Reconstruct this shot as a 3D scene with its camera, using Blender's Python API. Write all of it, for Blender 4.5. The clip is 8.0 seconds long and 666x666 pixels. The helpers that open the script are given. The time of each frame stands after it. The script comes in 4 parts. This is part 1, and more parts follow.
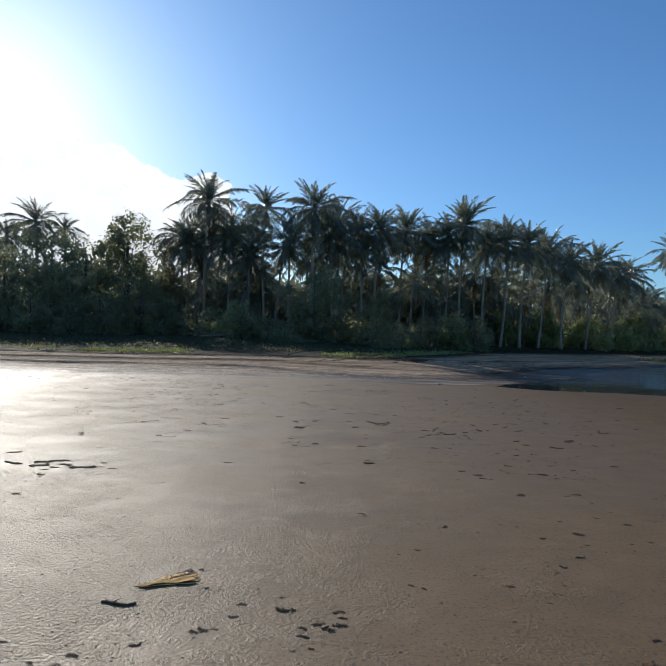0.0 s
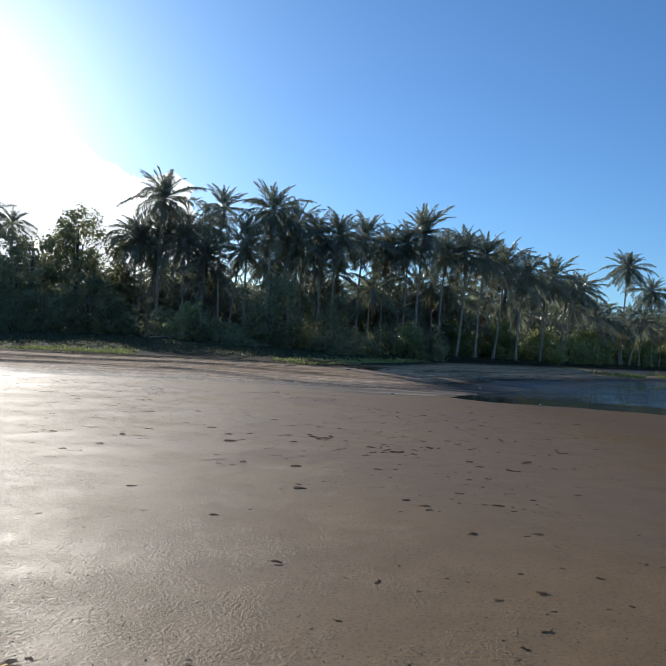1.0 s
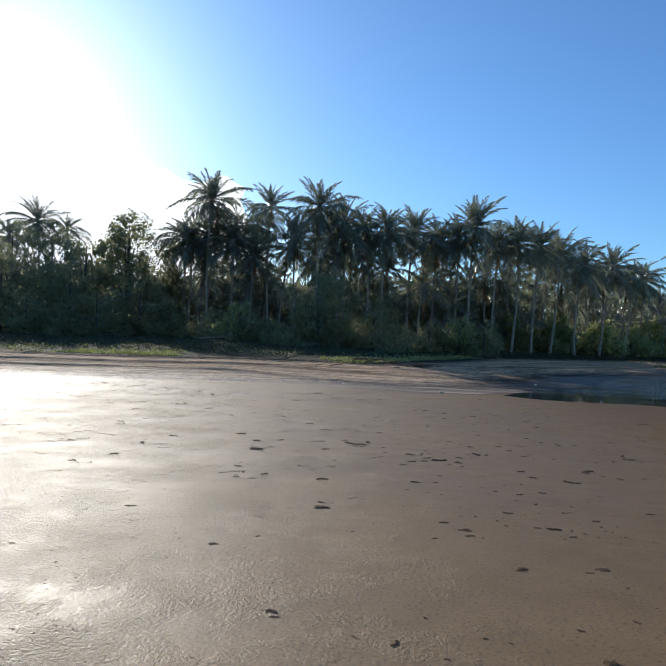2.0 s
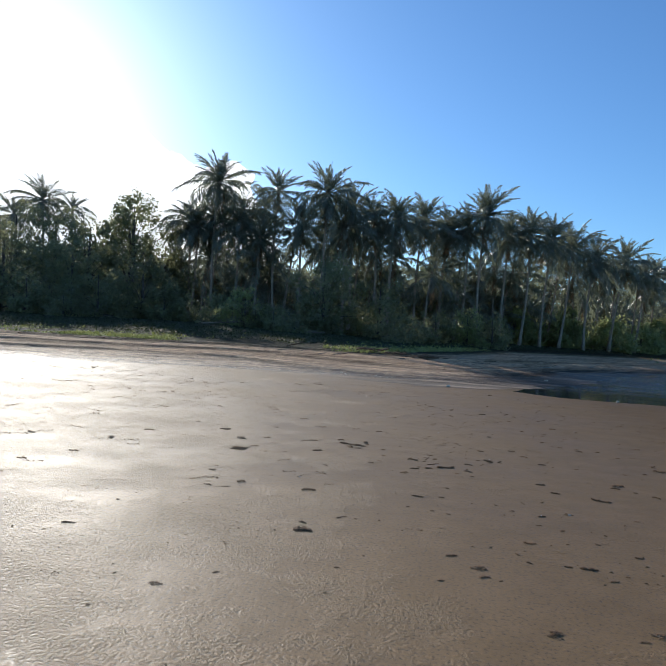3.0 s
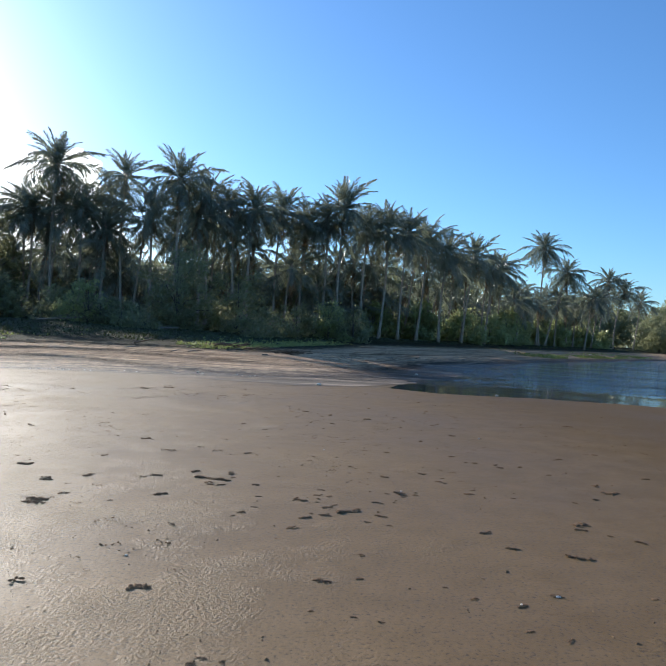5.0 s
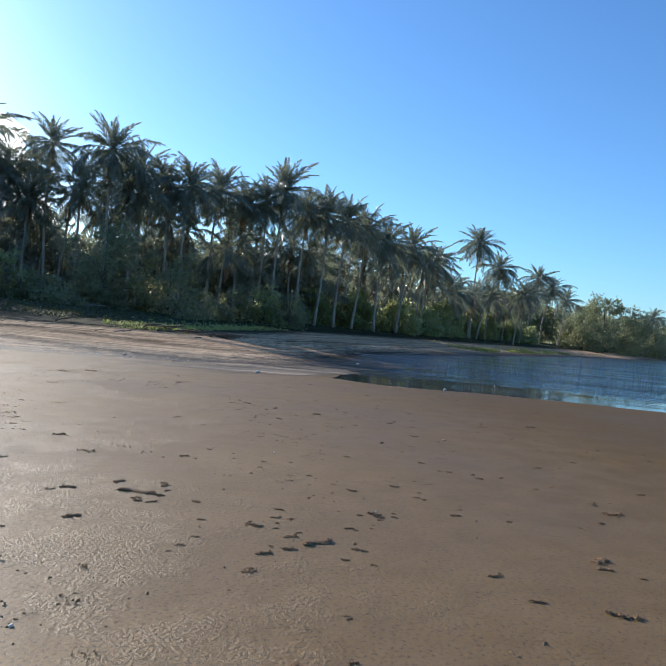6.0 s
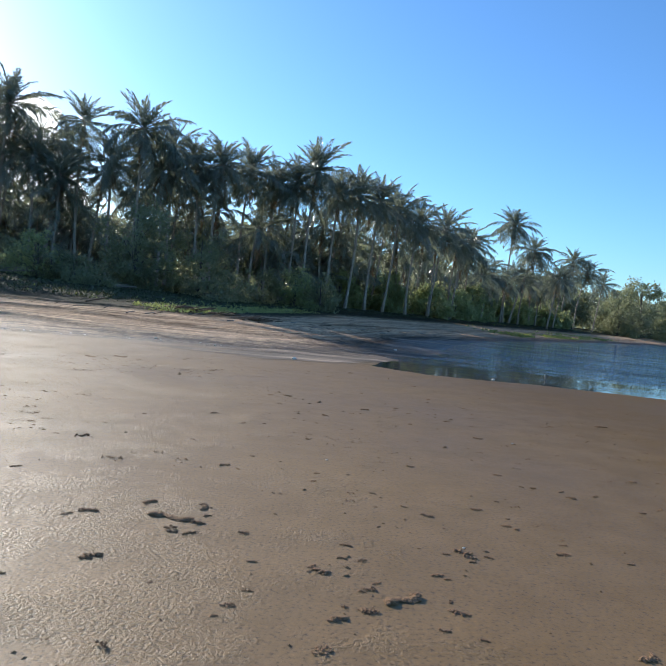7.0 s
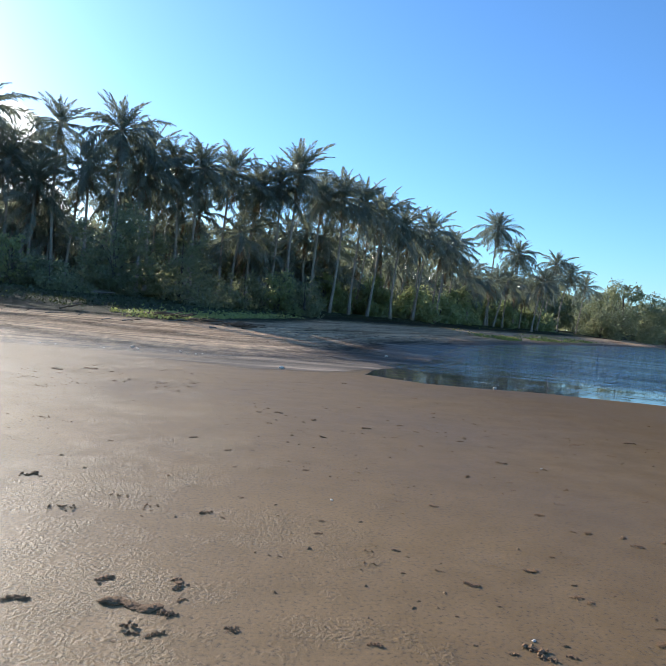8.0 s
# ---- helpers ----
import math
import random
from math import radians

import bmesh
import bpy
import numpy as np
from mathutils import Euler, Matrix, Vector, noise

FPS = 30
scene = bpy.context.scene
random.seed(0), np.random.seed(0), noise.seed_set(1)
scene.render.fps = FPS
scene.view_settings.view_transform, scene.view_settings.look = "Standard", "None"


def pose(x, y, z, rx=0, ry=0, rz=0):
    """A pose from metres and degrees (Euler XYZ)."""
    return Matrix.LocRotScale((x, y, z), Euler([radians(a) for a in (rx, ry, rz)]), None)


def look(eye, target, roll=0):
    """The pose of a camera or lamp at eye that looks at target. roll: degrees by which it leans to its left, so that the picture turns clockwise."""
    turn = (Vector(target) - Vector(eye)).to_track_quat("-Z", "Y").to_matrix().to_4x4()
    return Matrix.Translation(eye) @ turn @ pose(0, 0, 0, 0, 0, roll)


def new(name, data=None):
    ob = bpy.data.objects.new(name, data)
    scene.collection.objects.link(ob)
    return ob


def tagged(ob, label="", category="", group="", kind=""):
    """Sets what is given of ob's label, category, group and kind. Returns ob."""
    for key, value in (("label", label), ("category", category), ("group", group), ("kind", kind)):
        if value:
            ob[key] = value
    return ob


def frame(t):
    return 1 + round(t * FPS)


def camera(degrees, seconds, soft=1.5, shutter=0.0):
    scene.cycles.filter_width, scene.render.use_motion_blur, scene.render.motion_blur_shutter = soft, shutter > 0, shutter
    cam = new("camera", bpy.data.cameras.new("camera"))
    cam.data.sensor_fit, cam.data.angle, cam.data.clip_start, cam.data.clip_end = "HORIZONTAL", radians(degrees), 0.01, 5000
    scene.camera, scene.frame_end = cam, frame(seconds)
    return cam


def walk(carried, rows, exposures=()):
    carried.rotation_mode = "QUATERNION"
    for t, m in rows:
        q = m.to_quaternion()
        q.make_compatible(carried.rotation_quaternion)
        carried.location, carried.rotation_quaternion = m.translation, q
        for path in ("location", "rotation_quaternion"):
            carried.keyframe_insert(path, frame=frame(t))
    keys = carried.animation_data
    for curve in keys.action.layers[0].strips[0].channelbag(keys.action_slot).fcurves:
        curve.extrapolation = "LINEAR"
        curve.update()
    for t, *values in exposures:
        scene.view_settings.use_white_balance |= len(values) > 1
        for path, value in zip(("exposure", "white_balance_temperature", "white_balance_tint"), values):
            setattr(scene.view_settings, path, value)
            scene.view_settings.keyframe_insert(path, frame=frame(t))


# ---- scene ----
cam = camera(53.0, 8.0, soft=0.8)
PATH = [
    (0, (0.487, -0.885, 1.534), (0.309, 1.107, 1.558), 1.5),
    (0.3, (0.552, -0.512, 1.527), (0.337, 1.474, 1.641), 4.6),
    (0.5, (0.615, -0.301, 1.546), (0.444, 1.691, 1.574), 3.5),
    (1, (0.698, 0.31, 1.535), (0.643, 2.309, 1.581), 3.1),
    (1.4, (0.817, 0.648, 1.562), (0.732, 2.641, 1.699), 5.6),
    (1.5, (0.816, 0.741, 1.565), (0.718, 2.736, 1.649), 4.3),
    (1.7, (0.878, 0.965, 1.549), (0.695, 2.956, 1.593), 2.0),
    (2.8, (1.005, 2.145, 1.557), (0.748, 4.129, 1.552), 2.7),
    (3, (0.97, 2.441, 1.548), (0.74, 4.428, 1.546), 3.5),
    (3.4, (0.981, 2.827, 1.542), (0.759, 4.815, 1.576), 5.4),
    (3.5, (1.012, 2.983, 1.564), (0.692, 4.956, 1.598), 4.8),
    (4, (0.824, 3.794, 1.483), (0.559, 5.775, 1.532), 5.4),
    (4.5, (0.86, 4.3, 1.519), (0.914, 6.297, 1.608), 6.5),
    (4.7, (0.815, 4.614, 1.5), (0.932, 6.61, 1.554), 3.9),
    (5.8, (0.647, 5.943, 1.465), (0.949, 7.92, 1.444), 3.7),
    (5.9, (0.629, 6.115, 1.449), (0.919, 8.094, 1.453), 3.2),
    (6, (0.596, 6.293, 1.439), (0.993, 8.253, 1.419), 4.9),
    (6.5, (0.559, 6.781, 1.47), (0.868, 8.756, 1.411), 5.0),
    (7, (0.469, 7.369, 1.468), (0.788, 9.341, 1.388), 5.4),
    (7.5, (0.472, 7.915, 1.468), (0.897, 9.868, 1.397), 6.3),
    (8, (0.482, 8.551, 1.459), (0.85, 10.516, 1.397), 4.9),
]
EXPOSURES = [(0.0, -0.38), (1.5, -0.06), (3.6, -0.1), (4.0, -0.44), (4.2, -0.44), (4.5, 0.1), (6.0, 0.4), (6.5, 0.47), (7.0, 0.5), (7.5, 0.46), (8.0, 0.57)]
walk(cam, [(t, look(eye, aim, lean)) for t, eye, aim, lean in PATH], EXPOSURES)

# ---- world and sun ----
SUN_AZ, SUN_EL = radians(-33), radians(19.4)
world = bpy.data.worlds.new("sky")
scene.world = world
world.use_nodes = True
wn = world.node_tree.nodes
sky = wn.new("ShaderNodeTexSky")
sky.sky_type = "NISHITA"
sky.sun_disc = False
sky.sun_elevation, sky.sun_rotation = SUN_EL, SUN_AZ
sky.altitude, sky.air_density, sky.dust_density, sky.ozone_density = 0, 1.0, 0.5, 4.0
wn["Background"].inputs["Strength"].default_value = 0.138
clear_air = wn.new("ShaderNodeVectorMath")
clear_air.operation = "MULTIPLY"
haze = wn.new("ShaderNodeMapRange")
haze.inputs["From Min"].default_value, haze.inputs["From Max"].default_value = 4.8, 11.0
glow_level = wn.new("ShaderNodeRGBToBW")
air_tint = wn.new("ShaderNodeMix")
air_tint.data_type = "RGBA"
air_tint.inputs[6].default_value = (0.69, 0.97, 1.20, 1)
air_tint.inputs[7].default_value = (0.88, 0.99, 1.10, 1)
world.node_tree.links.new(sky.outputs[0], glow_level.inputs[0])
world.node_tree.links.new(glow_level.outputs[0], haze.inputs["Value"])
world.node_tree.links.new(haze.outputs[0], air_tint.inputs[0])
world.node_tree.links.new(air_tint.outputs[2], clear_air.inputs[1])
world.node_tree.links.new(sky.outputs[0], clear_air.inputs[0])
world.node_tree.links.new(clear_air.outputs[0], wn["Background"].inputs["Color"])

sun_way = Vector((math.sin(SUN_AZ) * math.cos(SUN_EL), math.cos(SUN_AZ) * math.cos(SUN_EL), math.sin(SUN_EL)))
sun_data = bpy.data.lights.new("sun", "SUN")
sun_data.energy, sun_data.angle, sun_data.color = 4.8, radians(0.5), (1.0, 0.95, 0.86)
sun = new("sun", sun_data)
sun.matrix_world = look(sun_way * 300, (0, 0, 0))


# ---- numeric helpers ----
def lattice(ix, iy, seed):
    """A fixed pseudo-random number from 0 to 1 for each lattice point."""
    v = np.sin(ix * 127.1 + iy * 311.7 + seed * 74.7) * 43758.5453
    return v - np.floor(v)


def value_noise(x, y, seed=0):
    ix, iy = np.floor(x), np.floor(y)
    fx, fy = x - ix, y - iy
    fx, fy = fx * fx * (3 - 2 * fx), fy * fy * (3 - 2 * fy)
    a, b = lattice(ix, iy, seed), lattice(ix + 1, iy, seed)
    c, d = lattice(ix, iy + 1, seed), lattice(ix + 1, iy + 1, seed)
    return (a * (1 - fx) + b * fx) * (1 - fy) + (c * (1 - fx) + d * fx) * fy


def fractal(x, y, seed=0, octaves=3):
    total, size = 0.0, 0.5
    for k in range(octaves):
        total = total + size * (value_noise(x, y, seed + k) - 0.5)
        x, y, size = x * 2.07, y * 2.03, size * 0.5
    return total


def away(x, y, line):
    """Signed distance from a polyline that runs from left to right: positive beyond it."""
    best = np.full(np.shape(x), 1e9)
    side = np.zeros(np.shape(x))
    for (ax, ay), (bx, by) in zip(line, line[1:]):
        ux, uy = bx - ax, by - ay
        s = np.clip(((x - ax) * ux + (y - ay) * uy) / (ux * ux + uy * uy), 0, 1)
        dx, dy = x - ax - s * ux, y - ay - s * uy
        d = np.hypot(dx, dy)
        near = d < best
        side = np.where(near, np.sign(ux * dy - uy * dx), side)
        best = np.where(near, d, best)
    return best * side


TOE = [(-2000, 30), (-60, 27), (-14, 24.5), (-6, 26.5), (0, 26.4), (2, 26.2), (3.6, 27.0), (5.3, 28.3), (7.5, 30.5), (9.2, 33.5), (11, 38), (13.3, 43), (17, 49.5), (21.7, 56.3), (32.3, 69.2), (47, 84.6), (64, 102), (98, 136), (300, 338), (2000, 1950)]
NEAR_EDGE = [(2.0, 25.9), (3.0, 24.8), (4.2, 23.9), (6.4, 23.2), (8.3, 23.1), (10.9, 22.0), (15, 19.5), (24, 13), (45, -4), (110, -50), (2000, -1500)]
RISE_D = [-5000, 0, 1.0, 3, 8, 12, 20, 30, 45, 80, 6000]
RISE_Z = [0, 0, 0.05, 0.2, 0.52, 0.68, 1.1, 1.55, 1.95, 2.3, 6]
GENTLE_Z = [0, 0, 0.02, 0.09, 0.36, 0.62, 1.22, 1.65, 1.95, 2.3, 6]
FLAT_EDGE = [(-200, 40), (-6, 27.2), (-2, 25.7), (0, 24.9), (1.5, 24.4), (3, 24.9), (4.5, 26.3), (6.5, 28.6), (8.5, 31.2), (10.2, 36), (12.6, 42), (16.4, 49), (21.1, 56.1), (31.8, 69.0), (46.4, 84.4), (63.4, 101.8), (97.4, 136), (300, 338.5), (2000, 1951)]
WATER_Z = -0.02
# where the scarps run, in metres above the bank's foot, from left to right
SCARP_X = [-30, -14, -10, -8, -5.8, -2.5, 0.5, 6, 14]
SCARPS = [([3.6, 4.0, 4.0, 4.2, 3.6, 1.7, 1.0, 0.9, 0.9], 0.075, 201), ([6.0, 6.2, 6.4, 6.8, 6.6, 5.6, 4.4, 3.2, 2.6], 0.07, 221), ([8.8, 9.0, 9.2, 9.6, 9.8, 10.0, 9.4, 8.0, 7.0], 0.07, 241)]


def scarp_reach(x, y, d, at, seed):
    """How far uphill of a scarp's foot a point lies."""
    return d - np.interp(x, SCARP_X, at) - fractal(x * 0.5, y * 0.1, seed) * 0.5 - fractal(x * 2.1, y * 0.3, seed + 3) * 0.12


def height(x, y):
    """The ground's height: tidal flat, channel, terraced bank and the wooded shore behind."""
    x, y = np.asarray(x, float), np.asarray(y, float)
    d = away(x, y, TOE)
    wob = fractal(x * 0.12, y * 0.12, 5) * 2.2
    low = np.clip((x - 2) / 5, 0, 1)
    z = np.interp(d, RISE_D, RISE_Z) * (1 - low) + np.interp(d, RISE_D, GENTLE_Z) * low
    z = z + 0.012 * fractal(x * 0.5, y * 0.5, 1) + 0.006 * fractal(x * 2.3, y * 2.3, 2)
    # wave-cut steps along the bank: three long scarps and weaker ones between
    on_bank = np.clip(d / 0.5, 0, 1) * np.clip((13 - d) / 4, 0, 1)
    for at, drop, seed in SCARPS:
        reach = scarp_reach(x, y, d, at, seed)
        z = z + drop * np.clip(value_noise(x * 0.3, np.zeros_like(x), seed + 6) * 2.2, 0.55, 1) * np.clip(reach / 0.14, -0.15, 1) * np.exp(-np.clip(reach, 0, 9) / 1.3) * np.clip(d / 0.6, 0, 1) * np.interp(x, [-6, 0, 6], [1, 0.6, 0.2])
    step = (d + wob * 0.8 + fractal(x * 0.7, y * 0.7, 9) * 0.4) / 1.1
    saw = step - np.floor(step)
    keep = np.clip((value_noise(np.floor(step) * 7.3, x * 0.16, 4) - 0.35) * 2.0, 0, 1)
    z = z + on_bank * keep * 0.015 * (np.clip(saw / 0.12, 0, 1) - saw)
    z = z + on_bank * (0.035 * fractal(x * 1.1, y * 3.0, 14) + 0.02 * fractal(x * 4, y * 5, 15))
    z = z + np.clip((d - 6) / 10, 0, 1) * (0.10 * fractal(x * 0.35, y * 0.35, 11) + 0.05 * fractal(x * 1.4, y * 1.4, 12))
    # channel
    n = away(x, y, NEAR_EDGE) + fractal(x * 0.8, y * 0.8, 21) * 0.5
    e = -away(x, y, FLAT_EDGE) + fractal(x * 0.35, y * 1.2, 22) * 1.6
    inside = np.where(x > 1.8, np.minimum(n, e), -1) - 1.6 * np.clip((5.6 - x) / 2.4, 0, 1)
    z = z - 0.16 * np.clip(inside / 1.6, 0, 1) - 0.02 * np.clip((inside + 0.4) / 0.4, 0, 1)
    return z


def ground_z(x, y):
    return float(height(np.array([x]), np.array([y]))[0])


# ---- materials ----
def material(name):
    m = bpy.data.materials.new(name)
    m.use_nodes = True
    t = m.node_tree
    return m, t.nodes, t.links, t.nodes["Principled BSDF"]


def add(nodes, kind, **values):
    n = nodes.new(kind)
    for key, value in values.items():
        n.inputs[key.replace("_", " ")].default_value = value
    return n


def ramp(nodes, links, source, stops):
    r = nodes.new("ShaderNodeValToRGB")
    el = r.color_ramp.elements
    while len(el) < len(stops):
        el.new(0.5)
    for e, (at, c) in zip(el, stops):
        e.position, e.color = at, (*c, 1) if len(c) == 3 else c
    links.new(source, r.inputs[0])
    return r.outputs[0]


def span(nodes, links, source, a, b, c, d):
    r = add(nodes, "ShaderNodeMapRange", From_Min=a, From_Max=b, To_Min=c, To_Max=d)
    links.new(source, r.inputs["Value"])
    return r.outputs[0]


def maths(nodes, links, op, a, b):
    n = nodes.new("ShaderNodeMath")
    n.operation = op
    for k, v in enumerate((a, b)):
        if isinstance(v, (int, float)):
            n.inputs[k].default_value = v
        else:
            links.new(v, n.inputs[k])
    return n.outputs[0]


def blend(nodes, links, fac, a, b, mode="MIX"):
    n = nodes.new("ShaderNodeMix")
    n.data_type, n.blend_type = "RGBA", mode
    for socket, v in ((n.inputs[0], fac), (n.inputs[6], a), (n.inputs[7], b)):
        if isinstance(v, (int, float)):
            socket.default_value = v
        elif isinstance(v, tuple):
            socket.default_value = (*v, 1)
        else:
            links.new(v, socket)
    return n.outputs[2]


def sand_material():
    """Wet tidal sand, drier on the bank, earth and litter under the trees, their shade painted in."""
    m, n, l, bsdf = material("sand")
    pos = n.new("ShaderNodeNewGeometry").outputs["Position"]
    inland = n.new("ShaderNodeAttribute")
    inland.attribute_name = "inland"
    d = inland.outputs["Fac"]
    big = add(n, "ShaderNodeTexNoise", Scale=0.22, Detail=5.0, Roughness=0.6)
    mid = add(n, "ShaderNodeTexNoise", Scale=2.2, Detail=6.0, Roughness=0.65)
    fine = add(n, "ShaderNodeTexNoise", Scale=42.0, Detail=4.0, Roughness=0.6)
    grain = add(n, "ShaderNodeTexNoise", Scale=260.0, Detail=2.0)
    worm = add(n, "ShaderNodeTexNoise", Scale=42.0, Detail=4.0, Roughness=0.65, Distortion=0.4)
    for t in (big, mid, fine, grain, worm):
        l.new(pos, t.inputs["Vector"])
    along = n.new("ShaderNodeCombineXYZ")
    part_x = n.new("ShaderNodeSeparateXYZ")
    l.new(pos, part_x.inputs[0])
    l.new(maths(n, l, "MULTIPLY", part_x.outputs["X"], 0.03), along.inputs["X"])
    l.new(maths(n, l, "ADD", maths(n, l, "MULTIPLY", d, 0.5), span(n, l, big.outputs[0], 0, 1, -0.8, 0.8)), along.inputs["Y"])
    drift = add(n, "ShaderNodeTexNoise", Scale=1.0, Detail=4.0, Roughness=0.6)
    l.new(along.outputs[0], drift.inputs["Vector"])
    drying = n.new("ShaderNodeAttribute")
    drying.attribute_name = "dryness"
    wet = ramp(n, l, big.outputs[0], [(0.3, (0.245, 0.146, 0.063)), (0.7, (0.308, 0.190, 0.087))])
    # darker towards the channel, its weaker sky reflection put into the colour
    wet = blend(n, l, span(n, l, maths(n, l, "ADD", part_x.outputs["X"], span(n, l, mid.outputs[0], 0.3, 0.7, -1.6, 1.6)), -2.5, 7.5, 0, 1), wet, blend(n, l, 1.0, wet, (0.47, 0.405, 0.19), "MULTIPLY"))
    toe = ramp(n, l, mid.outputs[0], [(0.3, (0.115, 0.076, 0.048)), (0.7, (0.175, 0.118, 0.076))])
    dry = ramp(n, l, mid.outputs[0], [(0.3, (0.48, 0.315, 0.190)), (0.7, (0.63, 0.425, 0.265))])
    # dark earth and litter, with the grove's shade put into the colour
    shaded_soil = ramp(n, l, mid.outputs[0], [(0.3, (0.022, 0.024, 0.012)), (0.55, (0.045, 0.043, 0.024)), (0.75, (0.09, 0.072, 0.05))])
    dryness = span(n, l, maths(n, l, "ADD", drying.outputs["Fac"], span(n, l, mid.outputs[0], 0.2, 0.8, -0.4, 0.4)), 0.2, 0.8, 0, 1)
    # stains along the contours; shade of small terrace steps put into the colour
    stain_and_shade = ramp(n, l, drift.outputs[0], [(0.32, (0.45, 0.41, 0.38)), (0.40, (0.86, 0.84, 0.82)), (0.46, (1.0, 1.0, 1.0)), (0.495, (0.5, 0.46, 0.43)), (0.52, (0.96, 0.96, 0.95)), (0.60, (1.06, 1.05, 1.04)), (0.64, (0.62, 0.58, 0.55)), (0.67, (1.1, 1.1, 1.08))])
    on_bank = span(n, l, maths(n, l, "ADD", d, span(n, l, mid.outputs[0], 0, 1, -0.9, 0.9)), -0.3, 0.6, 0, 1)
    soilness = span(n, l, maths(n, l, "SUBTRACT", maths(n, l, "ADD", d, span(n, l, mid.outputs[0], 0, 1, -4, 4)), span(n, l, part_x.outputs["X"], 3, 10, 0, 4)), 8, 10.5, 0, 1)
    bank = blend(n, l, dryness, toe, dry)
    bank = blend(n, l, 1.0, bank, stain_and_shade, "MULTIPLY")
    crumbly = add(n, "ShaderNodeTexNoise", Scale=7.0, Detail=6.0, Roughness=0.75)
    l.new(pos, crumbly.inputs["Vector"])
    bank = blend(n, l, 0.85, bank, ramp(n, l, crumbly.outputs[0], [(0.34, (0.55, 0.51, 0.48)), (0.46, (0.95, 0.95, 0.95)), (0.64, (1.2, 1.2, 1.2))]), "MULTIPLY")
    layer_at = n.new("ShaderNodeCombineXYZ")
    l.new(maths(n, l, "MULTIPLY", part_x.outputs["X"], 0.16), layer_at.inputs["X"])
    l.new(maths(n, l, "MULTIPLY", d, 2.6), layer_at.inputs["Y"])
    layers = add(n, "ShaderNodeTexNoise", Scale=1.0, Detail=5.0, Roughness=0.7)
    l.new(layer_at.outputs[0], layers.inputs["Vector"])
    bank = blend(n, l, 0.9, bank, ramp(n, l, layers.outputs[0], [(0.34, (0.34, 0.31, 0.28)), (0.43, (0.72, 0.70, 0.68)), (0.48, (1.0, 1.0, 1.0)), (0.57, (1.12, 1.12, 1.12)), (0.66, (1.5, 1.5, 1.5))]), "MULTIPLY")
    # darker in uneven bands along the foot of each scarp
    scarp_foot_attr = n.new("ShaderNodeAttribute")
    scarp_foot_attr.attribute_name = "scarp_foot"
    foot_dark = maths(n, l, "MULTIPLY", scarp_foot_attr.outputs["Fac"], span(n, l, crumbly.outputs[0], 0.35, 0.6, 0.95, 0.6))
    bank = blend(n, l, foot_dark, bank, blend(n, l, 1.0, bank, (0.30, 0.27, 0.25), "MULTIPLY"))
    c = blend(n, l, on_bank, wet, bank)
    c = blend(n, l, soilness, c, shaded_soil)
    # rippled mud between the channel and the bank
    muddy = n.new("ShaderNodeAttribute")
    muddy.attribute_name = "mud"
    ripple_at = n.new("ShaderNodeVectorMath")
    ripple_at.operation = "MULTIPLY"
    ripple_at.inputs[1].default_value = (0.14, 0.62, 1)
    l.new(pos, ripple_at.inputs[0])
    ripple = add(n, "ShaderNodeTexNoise", Scale=1.3, Detail=4.0, Roughness=0.6)
    l.new(ripple_at.outputs[0], ripple.inputs["Vector"])
    is_mud = span(n, l, maths(n, l, "ADD", muddy.outputs["Fac"], span(n, l, ripple.outputs[0], 0.3, 0.7, -0.4, 0.4)), 0.3, 0.7, 0, 1)
    is_mud = maths(n, l, "MULTIPLY", is_mud, span(n, l, muddy.outputs["Fac"], 0.02, 0.25, 0, 1))
    c = blend(n, l, is_mud, c, ramp(n, l, ripple.outputs[0], [(0.35, (0.075, 0.055, 0.040)), (0.52, (0.13, 0.095, 0.068)), (0.64, (0.32, 0.23, 0.16))]))
    speck = ramp(n, l, fine.outputs[0], [(0.33, (0.42, 0.42, 0.42)), (0.45, (0.95, 0.95, 0.95)), (0.6, (1.05, 1.05, 1.04)), (0.72, (1.35, 1.32, 1.28))])
    c = blend(n, l, 0.9, c, speck, "MULTIPLY")
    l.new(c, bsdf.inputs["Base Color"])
    patchy = ramp(n, l, big.outputs[0], [(0.35, (0.54, 0.54, 0.54)), (0.65, (0.66, 0.66, 0.66))])
    drained = span(n, l, maths(n, l, "ADD", d, span(n, l, mid.outputs[0], 0, 1, -1.5, 1.5)), 0.2, 5.0, 0, 1)
    rough = blend(n, l, drained, patchy, (0.92, 0.92, 0.92))
    rough = maths(n, l, "ADD", rough, span(n, l, fine.outputs[0], 0.3, 0.7, -0.05, 0.08))
    rough = blend(n, l, is_mud, rough, maths(n, l, "MAXIMUM", span(n, l, ripple.outputs[0], 0.35, 0.65, 0.38, 0.7), span(n, l, part_x.outputs["X"], 4, 12, 0.92, 0.4)))
    l.new(rough, bsdf.inputs["Roughness"])
    bsdf.inputs["IOR"].default_value = 1.41
    shine = maths(n, l, "MULTIPLY", span(n, l, drained, 0, 1, 0.62, 0.14), span(n, l, part_x.outputs["X"], -2, 6.5, 1.0, 0.30))
    l.new(maths(n, l, "MAXIMUM", shine, maths(n, l, "MULTIPLY", is_mud, span(n, l, part_x.outputs["X"], 3, 12, 0.10, 0.26))), bsdf.inputs["Specular IOR Level"])
    # squiggly pellet relief, stronger in patches
    zone = add(n, "ShaderNodeTexNoise", Scale=0.9, Detail=6.0, Roughness=0.7)
    l.new(pos, zone.inputs["Vector"])
